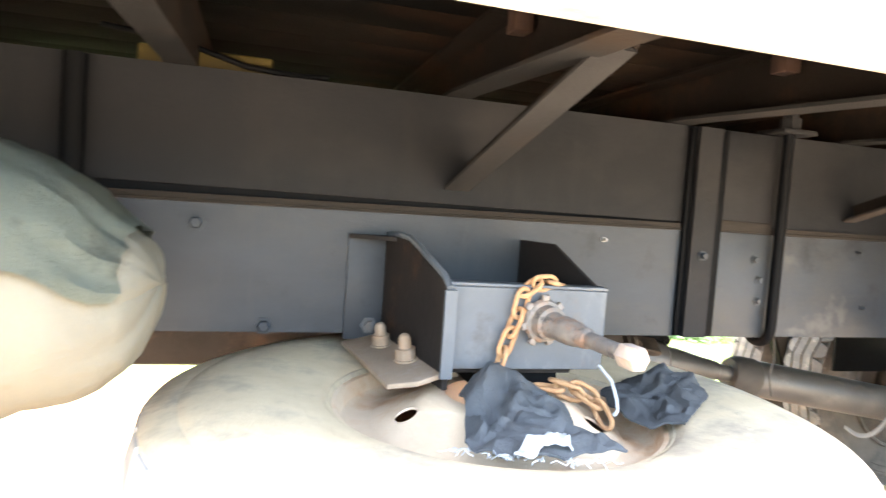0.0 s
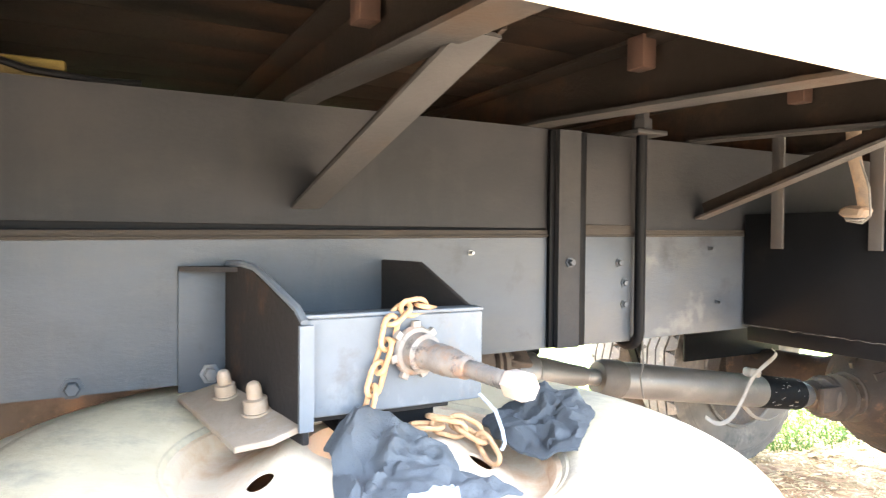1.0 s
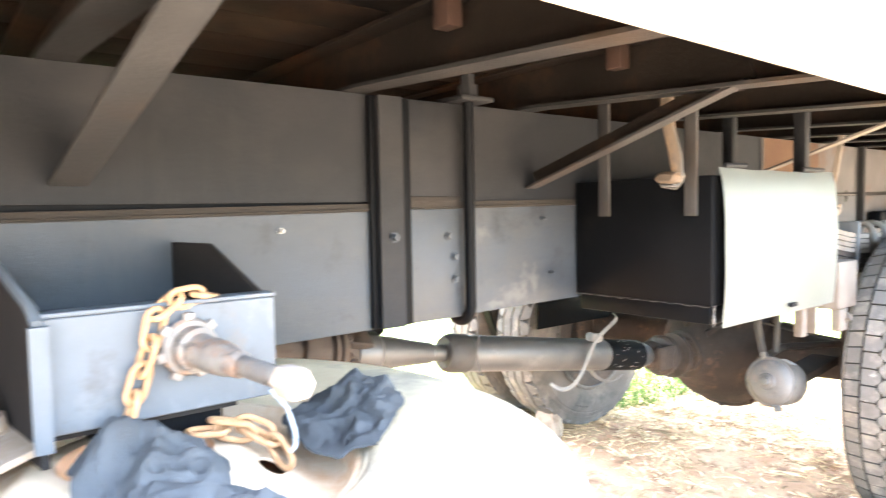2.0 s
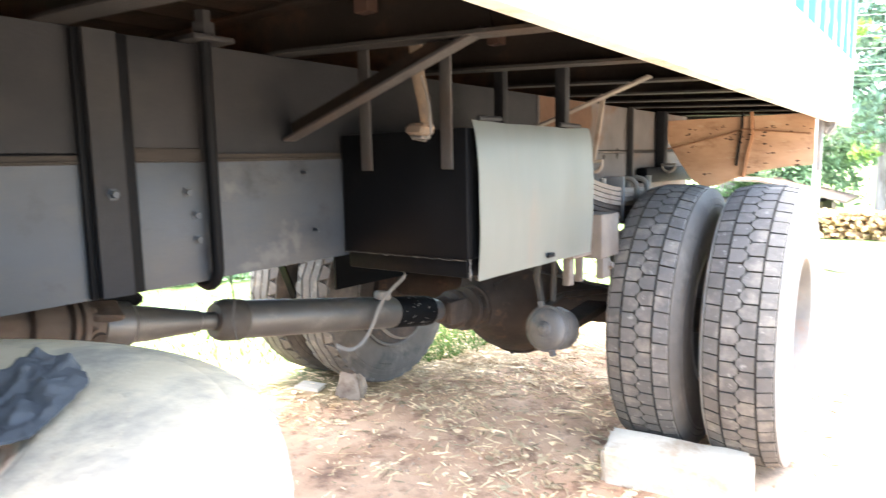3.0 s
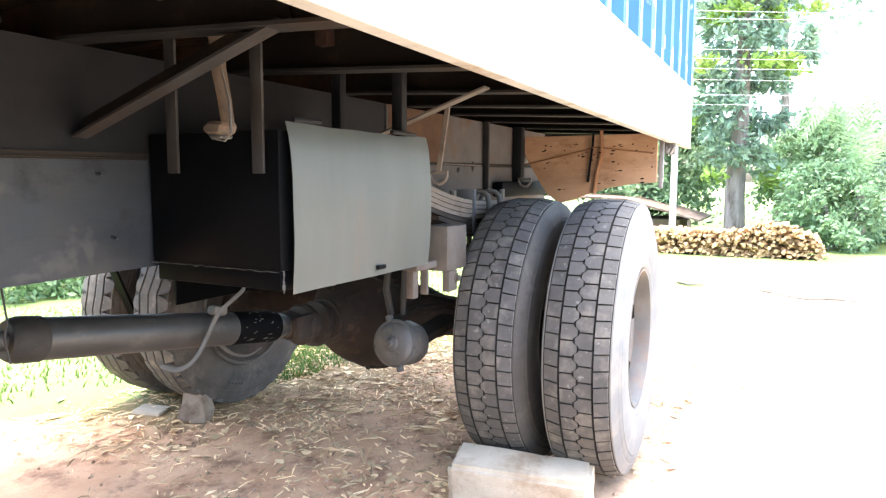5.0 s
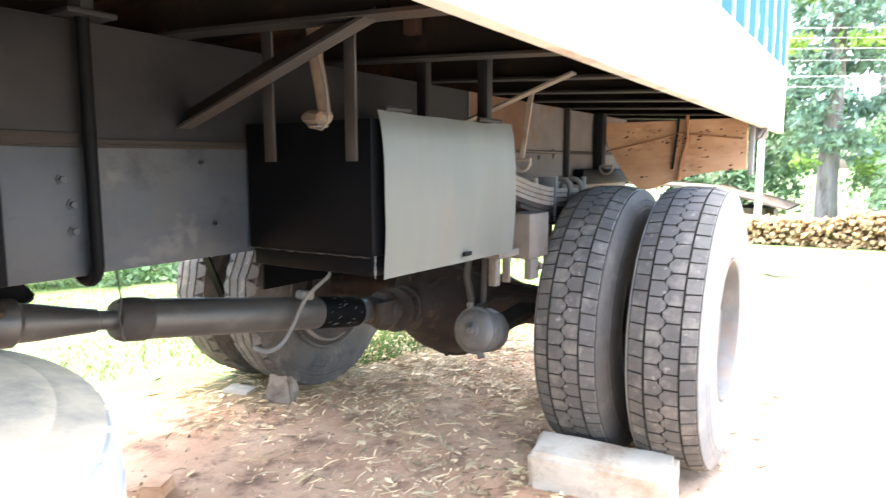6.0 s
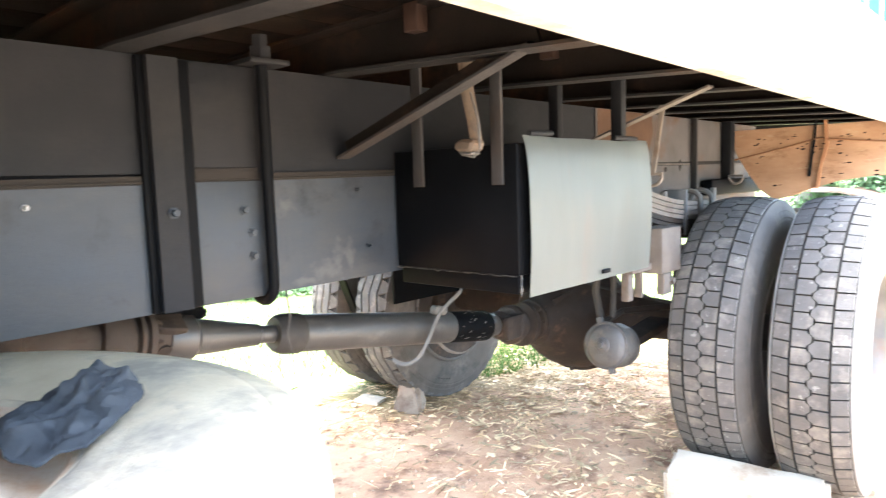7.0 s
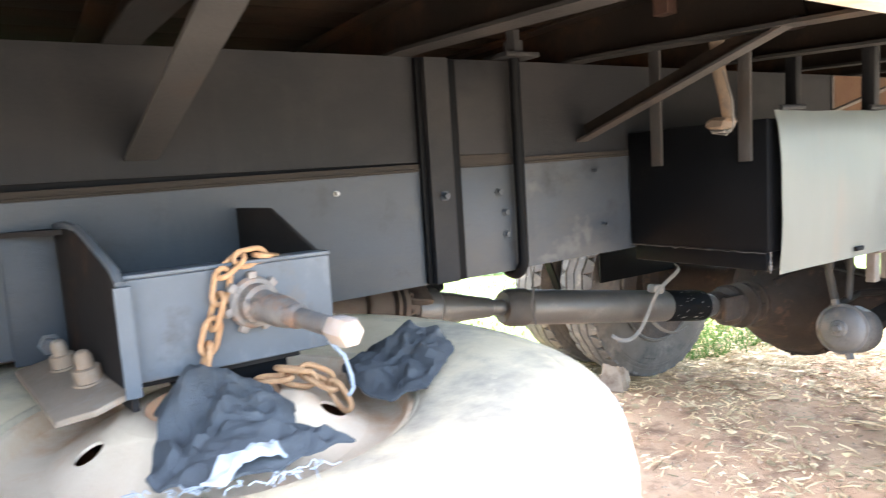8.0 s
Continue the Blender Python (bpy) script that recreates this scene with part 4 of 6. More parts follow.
part("yoke", lathe([(0, 1.045), (0.05, 1.05), (0.06, 1.08), (0.05, 1.12), (0.075, 1.13), (0.085, 1.145), (0.085, 1.17), (0.06, 1.18), (0.06, 1.22), (0.095, 1.225), (0.095, 1.25), (0, 1.25)], Matrix.Translation(SH0) @ turn, 24), M_GREASE, shaft, "greasy universal joint")
for s in (-1, 1):
    part("yoke_ear", box(2.58, 2.70, 1.69 + s * 0.05 - 0.016, 1.69 + s * 0.05 + 0.016, 0.52, 0.62, 0.012), M_GREASE, shaft)
joint = part("universal_joint", lathe([(0, -0.78), (0.052, -0.78), (0.052, -0.51), (0.072, -0.505), (0.078, -0.495), (0.078, -0.437), (0.062, -0.432), (0.062, -0.424), (0.079, -0.419), (0.079, -0.409), (0.060, -0.405), (0.060, -0.398), (0.074, -0.393), (0.074, -0.378), (0.045, -0.372), (0.045, -0.325), (0, -0.325)], FRONT, 32), M_JOINT, truck, "rusty universal joint flanges")
part("cross_pin", tube([(0, -0.062, 0), (0, 0.062, 0)], 0.017, 12), M_GREASE, joint, m=FRONT @ pose(0, 0, -0.345, 0, 0, 35))
part("cross_pin", tube([(-0.05, 0, 0), (0.05, 0, 0)], 0.017, 12), M_GREASE, joint, m=FRONT @ pose(0, 0, -0.345, 0, 0, 35))
for k in range(8):
    part("bolt", bolt_head((0.066 * math.cos(k * 0.785), 0.066 * math.sin(k * 0.785), -0.377), (0, 0, 1), 0.008), M_GREASE, joint, m=FRONT)
part("bearing_hanger", prism([(0.98, 0.946), (1.31, 0.946), (1.345, 0.885), (1.40, 0.815), (1.33, 0.780), (1.05, 0.80)], "y", 1.83, 1.90, bevel=0.012), M_BLACK, truck, "dark hanger bracket behind the shaft joint", smooth=False)
part("gearbox_tail", box(-0.6, 0.86, 1.60, 1.90, 0.78, 0.93, 0.03), M_GREASE, truck, "greasy gearbox casing")
part("hanging_wire", tube([(1.31, 1.30, 0.945), (1.318, 1.302, 0.88), (1.312, 1.305, 0.84), (1.318, 1.30, 0.79)], 0.0022, 6), M_HOSE, truck, "thin dark wire hanging below the rail")
strap = [(2.325, 1.665, 0.785), (2.30, 1.635, 0.768), (2.184, 1.632, 0.708), (2.125, 1.632, 0.63), (2.075, 1.632, 0.575), (2.03, 1.634, 0.555), (1.985, 1.636, 0.560), (1.95, 1.645, 0.582)]
hoop = part("safety_strap", tube(curved(strap), 0.0075, 10, flat=0.25), M_STRAP, truck, "bent grey strap under the driveshaft")
part("far_strap", tube(curved([(2.30, 1.81, 0.585), (2.345, 1.80, 0.54), (2.41, 1.80, 0.49), (2.49, 1.80, 0.466), (2.56, 1.80, 0.48)]), 0.008, 10, flat=0.25), M_STRAP, hoop)
part("clamp_ear", box(-0.035, 0.03, -0.02, 0.02, -0.012, 0.022, 0.012), M_STRAP, hoop, "pale worn clamp ear", m=pose(2.20, 1.655, 0.706, 0, 12, 0))
# brake chamber
CH = pose(2.595, 1.20, 0.563, 0, -78, 2)
ch = part("brake_chamber", lathe([(0, 0.030), (0.010, 0.030), (0.014, 0.020), (0.026, 0.016), (0.030, 0.009), (0.056, 0.005), (0.070, -0.002), (0.078, -0.014), (0.087, -0.016), (0.089, -0.023), (0.087, -0.030), (0.079, -0.034), (0.081, -0.05), (0.083, -0.12), (0.080, -0.145), (0.066, -0.165), (0.03, -0.172), (0, -0.172)], CH, 40), M_CAST, truck, "round dusty grey brake chamber")
for k in range(2):
    part("clamp_lug", box(-0.010, 0.010, 0.084, 0.106, -0.036, -0.010, 0.003), M_CAST, ch, m=CH @ pose(0, 0, 0, 0, 0, -70 + 180 * k))
part("name_plate", box(-0.02, 0.02, 0.0815, 0.0845, -0.11, -0.07, 0.001), M_CHAMBER, ch, m=CH @ pose(0, 0, 0, 0, 0, -110))
part("chamber_bracket", bar((2.78, 1.22, 0.53), (3.14, 1.22, 0.56), 0.10, 0.03), M_GREASE, axle)
part("brake_hose", tube([(2.72, 1.28, 0.64), (2.70, 1.29, 0.74), (2.74, 1.30, 0.86), (2.84, 1.29, 0.93), (2.95, 1.27, 0.97)], 0.014, 10), M_HOSE, truck, "black rubber brake hose")
part("brake_hose", tube([(2.74, 1.24, 0.64), (2.75, 1.24, 0.78), (2.76, 1.25, 0.92), (2.80, 1.27, 0.99)], 0.012, 10), M_HOSE, truck)

# leaf springs with their hangers and U-bolts
for y in (1.115, 2.385):
    first = None
    for k in range(8):
        half = 0.76 - 0.058 * k
        pts = [(AX + half * u, y, 1.062 - 0.019 * k + (0.14 if u < 0 else -0.05) * (u * half / 0.76) ** 2) for u in np.linspace(-1, 1, 13)]
        bm = bmesh.new()
        rings = [[bm.verts.new((px, py + sy * 0.037, pz + sz * 0.008)) for sy, sz in ((-1, -1), (1, -1), (1, 1), (-1, 1))] for px, py, pz in pts]
        for ra, rb in zip(rings, rings[1:]):
            for i in range(4):
                bm.faces.new((ra[i], ra[(i + 1) % 4], rb[(i + 1) % 4], rb[i]))
        bm.faces.new(rings[0]), bm.faces.new(rings[-1][::-1])
        # Lower leaves take dark iron: the pack's shaded underside put into colour.
        lf = part("spring_leaf", bm, M_SPRING if k < 4 else M_GREASE, truck if first is None else first, "rusty leaf spring pack" if first is None else "", smooth=False)
        first = first or lf
    part("spring_seat", box(AX - 0.09, AX + 0.09, y - 0.05, y + 0.05, 0.60, 0.885, 0.01), M_GREASE, first)
    part("spring_hanger", box(2.40, 2.52, y - 0.05, y + 0.05, 0.86, 1.06, 0.012), M_LEAF_SPRING, truck, "dusty brown spring hanger")
    for x in (AX - 0.03, AX + 0.09):
        arch = [(x, y - 0.046, 0.46), (x, y - 0.046, 1.07)] + [(x, y - 0.046 * math.cos(a), 1.07 + 0.042 * math.sin(a)) for a in (0.5, 1.0, 1.57, 2.1, 2.6)] + [(x, y + 0.046, 1.07), (x, y + 0.046, 0.46)]
        part("u_bolt", tube(arch, 0.012, 8), M_STRAP, first, "steel spring U-bolt")
    part("spring_clip", box(AX - 0.178, AX - 0.158, y - 0.046, y + 0.046, 0.94, 1.122, 0.004), M_BRKT, first, "grey clip round the spring leaves")
    for x in (AX - 0.30, AX - 0.13, AX + 0.20):
        part("clip_bolt", tube([(x, y - 0.01, 1.05), (x, y - 0.01, 1.118)], 0.014, 8), M_STRAP, first)
guard = part("spring_guard", box(2.60, 2.755, 0.975, 1.07, 0.842, 1.0, 0.006), M_DUSTBAR, truck, "dusty steel bracket beside the tyre")
for x, w, y, z in ((2.452, 0.017, 1.03, 0.86), (2.535, 0.007, 1.03, 0.86), (2.648, 0.032, 0.99, 0.8415)):
    part("bracket_leg", box(x - w, x + w, y - 0.014, y + 0.014, 0.768, z, 0.003), M_DUSTBAR, guard)
part("bracket_foot", box(2.43, 2.572, 1.0, 1.06, 0.8605, 0.885, 0.004), M_DUSTBAR, guard)
part("bolt", bolt_head((2.672, 0.976, 0.812), (0, -1, 0), 0.012, 0.012), M_CAST, guard)
part("bump_stop", box(3.62, 4.36, 1.19, 1.252, 1.075, 1.152, 0.015), M_BLACK, truck, "black rubber bump stop")

# rods with D-shaped ends, posts, loops behind the battery box
for x, y, z0, z1, r in ((2.58, 1.0, 1.185, 1.41, 0.035), (3.84, 1.16, 1.165, 1.42, 0.035)):
    rod = part("lashing_hook", bar((x, y, z0), (x, y - (0.035 if x < 3 else 0.0), z1), 0.008, 0.016), M_SPRING, truck, "flat bar with a D-shaped lashing eye")
    loop = [(x, y + r * math.cos(a), z0 - (r * 1.1 * math.sin(a) if a <= math.pi else 0)) for a in np.linspace(0, math.pi, 9)]
    part("eye", tube(loop, 0.006, 8, closed=True), M_SPRING, rod)
for x, w, m_ in ((3.525, 0.010, M_BRACE), (3.93, 0.033, M_SUB)):
    part("rail_post", box(x - w, x + w * 0.7, 1.225 if w < 0.02 else 1.205, 1.254, 1.10, 1.437, 0.003), m_, truck, "upright post on the rear rail")
part("plate_lip", box(3.10, 3.50, 1.2485, 1.2585, 1.2245, 1.2305, 0.001), M_DUSTBAR, truck)

# plywood mudguard panel behind the wheels
PX = 4.10
ply = [(1.285, 1.398), (0.545, 1.40), (0.541, 1.15), (0.66, 1.142), (0.78, 1.125), (0.90, 1.085), (0.98, 1.052), (1.06, 1.035), (1.13, 1.09), (1.19, 1.18), (1.25, 1.28)]
pan = part("mudguard_panel", prism(ply, "x", PX, PX + 0.018, bevel=0.002), M_PLY, truck, "weathered orange plywood panel behind the wheels", smooth=False)
random.seed(5)
for k in range(46):
    y, z = random.uniform(0.56, 1.15), random.uniform(1.07, 1.36)
    if z < 1.04 + 0.42 * max(0, 0.75 - y) + 0.03 and y < 0.8 and z < 1.17:
        continue
    w, h = random.uniform(0.004, 0.016), random.uniform(0.0015, 0.005)
    part("chip", prism([(y - w, z), (y - w * 0.3, z + h), (y + w, z + h * 0.4), (y + w * 0.4, z - h)], "x", PX - 0.0012, PX - 0.0002), M_BLACK, pan)
part("strap", tube([(PX - 0.012, 0.87, 1.44), (PX - 0.014, 0.873, 1.35), (PX - 0.012, 0.885, 1.25), (PX - 0.01, 0.895, 1.15)], 0.007, 8, flat=0.3), M_BLACK, pan, "dark hanging strap")
part("strap", tube([(PX - 0.014, 0.83, 1.44), (PX - 0.016, 0.82, 1.30), (PX - 0.012, 0.845, 1.20), (PX - 0.01, 0.86, 1.09)], 0.010, 8, flat=0.3), M_WELL, pan)
part("cord", tube([(PX - 0.012, 1.26, 1.245), (PX - 0.014, 1.0, 1.30), (PX - 0.014, 0.86, 1.335), (PX - 0.014, 0.7, 1.315), (PX - 0.012, 0.56, 1.30)], 0.004, 8), M_WELL, pan)
part("corner_bar", box(4.12, 4.14, 0.515, 0.538, 1.12, 1.40, 0.003), M_CHAMBER, truck, "pale upright bar at the panel's edge")
part("rope_knot", tube([(4.2 + 0.03 * math.cos(2.1 * i), 0.50 + 0.025 * math.sin(1.3 * i), 1.33 + 0.03 * math.sin(1.7 * i)) for i in range(16)], 0.012, 8), M_CHAMBER, truck, "grey knotted rope")

# far-side tank seen beneath the rail
part("far_tank", box(-1.1, 0.62, 2.35, 2.75, 0.60, 0.83, 0.06), M_LEAF_SPRING, truck, "rusty brown tank beyond the far rail")


TANK = ((-0.80, 1.255, 0.895), (-0.50, 1.25, 0.905), (-0.25, 1.235, 0.918), (-0.205, 1.215, 0.940), (-0.16, 1.187, 0.948), (-0.13, 1.155, 0.960), (-0.10, 1.136, 0.985), (-0.086, 1.118, 1.02), (-0.079, 1.10, 1.055), (-0.076, 1.084, 1.076))


def tank_point(x, a, grow=0.0):
    """A place on the tank's wrapping, at x and at the angle a about its axis; grow: how far it lies outside."""
    xs = [q[0] for q in TANK]
    hi, lo = float(np.interp(x, xs, [q[1] for q in TANK])), float(np.interp(x, xs, [q[2] for q in TANK]))
    mid, half = (hi + lo) / 2, (hi - lo) / 2
    c, d = math.cos(a), math.sin(a)
    py, pz = math.copysign(abs(c) ** 0.6, c), math.copysign(abs(d) ** 0.75, d)
    w = Vector((x * 4, py * 1.6, pz * 1.6))
    q = 1 + 0.05 * noise.noise(w) + 0.030 * noise.noise(w * 2.7) + 0.012 * noise.noise(w * 8)
    wide = 0.21 * (half / 0.17) ** 0.6
    return Vector((x + 0.010 * noise.noise(w * 2), 0.84 + (wide * q + grow) * py, mid + (half * q + grow) * pz))


def air_tank():
    bm = bmesh.new()
    n, xs = 72, list(np.linspace(-0.80, -0.26, 16)) + list(np.linspace(-0.245, -0.076, 30))
    rings = [[bm.verts.new(tank_point(float(x), 2 * math.pi * k / n)) for k in range(n)] for x in xs]
    for ra, rb in zip(rings, rings[1:]):
        for k in range(n):
            bm.faces.new((ra[k], ra[(k + 1) % n], rb[(k + 1) % n], rb[k]))
    bm.faces.new(rings[0][::-1]), bm.faces.new(rings[-1])
    return bm


part("wrapped_tank", air_tank(), M_SACK, truck, "tank wrapped in dusty beige sacking")


def tank_cover():
    bm = bmesh.new()
    nu, nv = 40, 30
    g = []
    for i in range(nu + 1):
        row = []
        u = i / nu
        x = -0.80 + 0.695 * u
        for j in range(nv + 1):
            hem = 176 + 5 * math.sin(11 * u) + 4 * math.sin(27 * u)
            a = math.radians(hem - (hem - 14) * j / nv)
            w = Vector((x * 9, 2 * math.cos(a), 2 * math.sin(a)))
            fold = 0.006 + 0.007 * (1 - 2 * abs(noise.noise(w))) + 0.004 * noise.noise(w * 2.5)
            row.append(bm.verts.new(tank_point(x, a, max(0.003, fold)) + Vector((0.012 * noise.noise(Vector((j * 0.4, 0, 3))) * (u > 0.9), 0, 0))))
        g.append(row)
    for i in range(nu):
        for j in range(nv):
            bm.faces.new((g[i][j], g[i + 1][j], g[i + 1][j + 1], g[i][j + 1]))
    bmesh.ops.solidify(bm, geom=bm.faces[:], thickness=0.004)
    return bm


single("canvas_sheet", tank_cover(), M_CANVAS, "pale green crumpled canvas over the wrapped tank", "cloth")

# ---------------------------------------------------------------- spare wheel carrier
PL = 0.965
car = part("spare_wheel_carrier", prism([(0.352, 0.939), (0.632, 0.939), (0.637, 0.946), (0.637, 1.078), (0.352, 1.078)], "y", PL, PL + 0.008, bevel=0.0015), M_BRKT, truck, "blue-grey folded steel spare wheel carrier", smooth=False)
part("top_lip", box(0.345, 0.640, PL + 0.0005, PL + 0.036, 1.0785, 1.0845, 0.002), M_BRKT, car)
def slanted_plate(poly, x_web, x_front, t):
    """An upright plate given in y and z that runs aslant from the rail's web to the carrier's front."""
    bm = prism(poly, "x", 0.0, t, bevel=0.0015)
    for v in bm.verts:
        v.co.x += x_front + (x_web - x_front) * (v.co.y - PL) / (1.2585 - PL)
    return bm


part("side_plate", slanted_plate([(0.956, 0.905), (1.2575, 0.905), (1.2575, 1.140), (1.19, 1.143), (1.14, 1.140), (0.962, 1.08), (0.956, 1.07)], 0.292, 0.342, 0.010), M_BRKT_D, car, "dark side plate with rust", smooth=False)
part("edge_flange", bar((0.347, 0.951, 0.926), (0.347, 0.951, 1.072), 0.020, 0.009, up=(0, 1, 0)), M_BRKT, car)
part("edge_flange", tube([(0.347, 0.955, 1.074), (0.344, 0.985, 1.092), (0.325, 1.10, 1.131), (0.318, 1.14, 1.143), (0.308, 1.19, 1.147), (0.297, 1.25, 1.144)], 0.0085, 8, flat=0.7), M_BRKT, car, "pale worn folded edge")
part("back_plate", box(0.215, 0.2915, 1.252, 1.2595, 0.928, 1.140, 0.0015), M_RAIL, car)
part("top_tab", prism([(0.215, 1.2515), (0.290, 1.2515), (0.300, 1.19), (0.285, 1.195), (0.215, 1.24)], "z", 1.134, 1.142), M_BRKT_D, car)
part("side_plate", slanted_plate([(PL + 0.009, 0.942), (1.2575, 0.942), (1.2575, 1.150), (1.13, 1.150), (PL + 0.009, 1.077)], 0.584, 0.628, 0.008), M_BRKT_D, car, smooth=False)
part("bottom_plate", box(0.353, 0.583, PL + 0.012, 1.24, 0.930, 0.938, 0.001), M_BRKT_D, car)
# Black block added to make the gap below the front plate dark.
part("clamp_block", box(0.41, 0.57, 1.0, 1.2, 0.898, 0.9295, 0.004), M_BLACK, car)
M_FLANGE = weather(mat("dusty flange", (0.175, 0.122, 0.084), (0.27, 0.20, 0.142), 0.8, 0, 7, (0.20, 0.13, 0.085), 0.35, 6, 0.2), (0.28, 0.25, 0.215), 0.3, 8.0, (1, 1, 1), 0.2)
flange = prism([(0.214, 1.2575), (0.290, 1.2575), (0.345, 0.963), (0.302, 0.955), (0.256, 0.976)], "z", 0.0, 0.009, bevel=0.0015)
for v in flange.verts:
    v.co.z += 0.899 + 0.26 * (v.co.x - 0.252) + 0.085 * (v.co.y - 0.967)
part("base_flange", flange, M_FLANGE, car, "dusty bolted base flange", smooth=False)
for x, y, s_ in ((0.305, 1.065, 0.86), (0.280, 1.175, 0.8)):
    m = pose(x, y, 0.908 + 0.26 * (x - 0.252) + 0.085 * (y - 0.967), 5, -8, 0) @ Matrix.Scale(s_, 4)
    part("stud", lathe([(0, 0), (0.026, 0), (0.026, 0.004), (0.0215, 0.004), (0.0215, 0.026), (0.014, 0.028), (0.0135, 0.046), (0.010, 0.054), (0.005, 0.057), (0, 0.057)], m, 12), M_FLANGE, car, "dusty wheel stud and nut")
part("bolt", bolt_head((0.266, 1.2515, 0.957), (0, -1, 0), 0.012), M_BRKT, car)

# tightening screw through the front plate
P0, P1 = Vector((0.512, PL, 1.026)), Vector((0.557, 0.735, 1.012))
tw = Matrix.Translation(P0) @ (P1 - P0).normalized().to_track_quat("Z", "Y").to_matrix().to_4x4()
L = (P1 - P0).length
thread = [(0, -0.05)] + [(0.0115 + 0.0013 * (i % 2), -0.05 + 0.005 * i) for i in range(int((L + 0.05) / 0.005))] + [(0, L)]
sw = part("tightening_screw", lathe(thread, tw, 20), M_BOLT, truck, "dusty threaded tightening screw with a hex end")
part("collar", lathe([(0.0135, 0.062), (0.021, 0.063), (0.0225, 0.070), (0.0205, 0.078), (0.022, 0.086), (0.0195, 0.094), (0.0205, 0.102), (0.0175, 0.112), (0.0165, 0.13), (0.0130, 0.135)], tw, 20), M_BOLT, sw, "dirty ribbed collar on the screw")
part("hex_nut", lathe([(0, 0.004), (0.036, 0.004), (0.038, 0.010), (0.035, 0.016), (0.029, 0.018), (0.029, 0.036), (0.023, 0.040), (0.020, 0.062), (0, 0.062)], tw, 24), M_BOLT, sw)
for k in range(7):
    a = 2 * math.pi * k / 7
    part("ratchet_tooth", box(-0.0065, 0.0065, 0.031, 0.045, 0.004, 0.014, 0.002), M_BOLT, sw, m=tw @ pose(0, 0, 0, 0, 0, math.degrees(a)))
part("hex_head", lathe([(0, L - 0.026), (0.0165, L - 0.026), (0.0188, L - 0.022), (0.0188, L + 0.008), (0.0165, L + 0.012), (0, L + 0.012)], tw, 6), M_RIM, sw, "worn pale hex end")

# ---------------------------------------------------------------- spare wheel
SX, SY, SZ, SS = 0.453, 0.986, 0.747, 1.08
LEAN = 0.024
spare = thing("spare_wheel", (SX, SY, SZ - 0.14), "dust-covered spare wheel hung flat under the rail", "wheel")


def convex_disc():
    """The back of a steel disc wheel: rim edge, a groove, a domed disc with round hand holes, a flat hub ring."""
    bm = lathe([(0.268, 0.115), (0.256, 0.112), (0.248, 0.10), (0.244, 0.06), (0.238, -0.10), (0.262, -0.128), (0.272, -0.128), (0.276, -0.11), (0.255, -0.09), (0.262, 0.06), (0.272, 0.11)], Matrix.Identity(4), 64, closed=True)
    lathe([(0.280, 0.1225), (0.268, 0.1205), (0.260, 0.110), (0.252, 0.094), (0.244, 0.086), (0.234, 0.081), (0.222, 0.080), (0.195, 0.0845)], Matrix.Identity(4), 64, bm)
    lathe([(0.118, 0.129), (0.111, 0.132), (0.10, 0.133), (0.085, 0.133), (0.08, 0.10), (0.08, 0.02)], Matrix.Identity(4), 64, bm)
    n, r0, r1, rc, rh = 5, 0.118, 0.200, 0.154, 0.0165

    def z_at(r):
        return 0.129 - 0.54 * max(0.0, r - 0.118)

    for k in range(n):
        c, w = 2 * math.pi * k / n, math.pi / n
        out = [(r0, c - w + 2 * w * i / 14) for i in range(14)] + [(r0 + (r1 - r0) * i / 4, c + w) for i in range(4)]
        out += [(r1, c + w - 2 * w * i / 14) for i in range(14)] + [(r1 - (r1 - r0) * i / 4, c - w) for i in range(4)]
        mid = Vector((rc * math.cos(c), rc * math.sin(c)))
        ring_o, ring_i, ring_d = [], [], []
        for r, a in out:
            p = Vector((r * math.cos(a), r * math.sin(a)))
            er, d = mid.normalized(), (p - mid).normalized()
            along, across = d.dot(er), d.x * -er.y + d.y * er.x
            h = mid + er * (rh * along) + Vector((-er.y, er.x)) * (rh * 1.15 * across)
            ring_o.append(bm.verts.new((p.x, p.y, z_at(r))))
            ring_i.append(bm.verts.new((h.x, h.y, z_at(h.length) - 0.001)))
            ring_d.append(bm.verts.new((h.x, h.y, z_at(h.length) - 0.005)))
        for a, b in ((ring_o, ring_i), (ring_i, ring_d)):
            for i in range(len(out)):
                j = (i + 1) % len(out)
                bm.faces.new((a[i], a[j], b[j], b[i]))
    bmesh.ops.remove_doubles(bm, verts=bm.verts, dist=0.0004)
    me = mesh_of("rim", bm, M_DISC)
    me.materials.append(M_SPARE)
    for q in me.polygons:
        if math.hypot(q.center.x, q.center.y) > 0.262:
            q.material_index = 1
    return me


ca, tr = tyre_meshes("rib", False)
sm = pose(SX, SY, SZ, math.degrees(LEAN), 0, 0) @ Matrix.Scale(SS, 4)
st = part("tyre", mesh_of("tyre", ca, M_SPARE), None, spare, "dust-caked tyre", m=sm)
part("tread", mesh_of("tread", tr, M_SPARE_T, False), None, st, "worn tread greyed for shade")
part("rim", convex_disc(), None, spare, "dusty beige steel rim with round hand holes", m=sm @ pose(0, 0, 0, 0, 0, 43))
part("well", lathe([(0.10, 0.068), (0.240, 0.060)], sm, 40), M_WELL, spare)
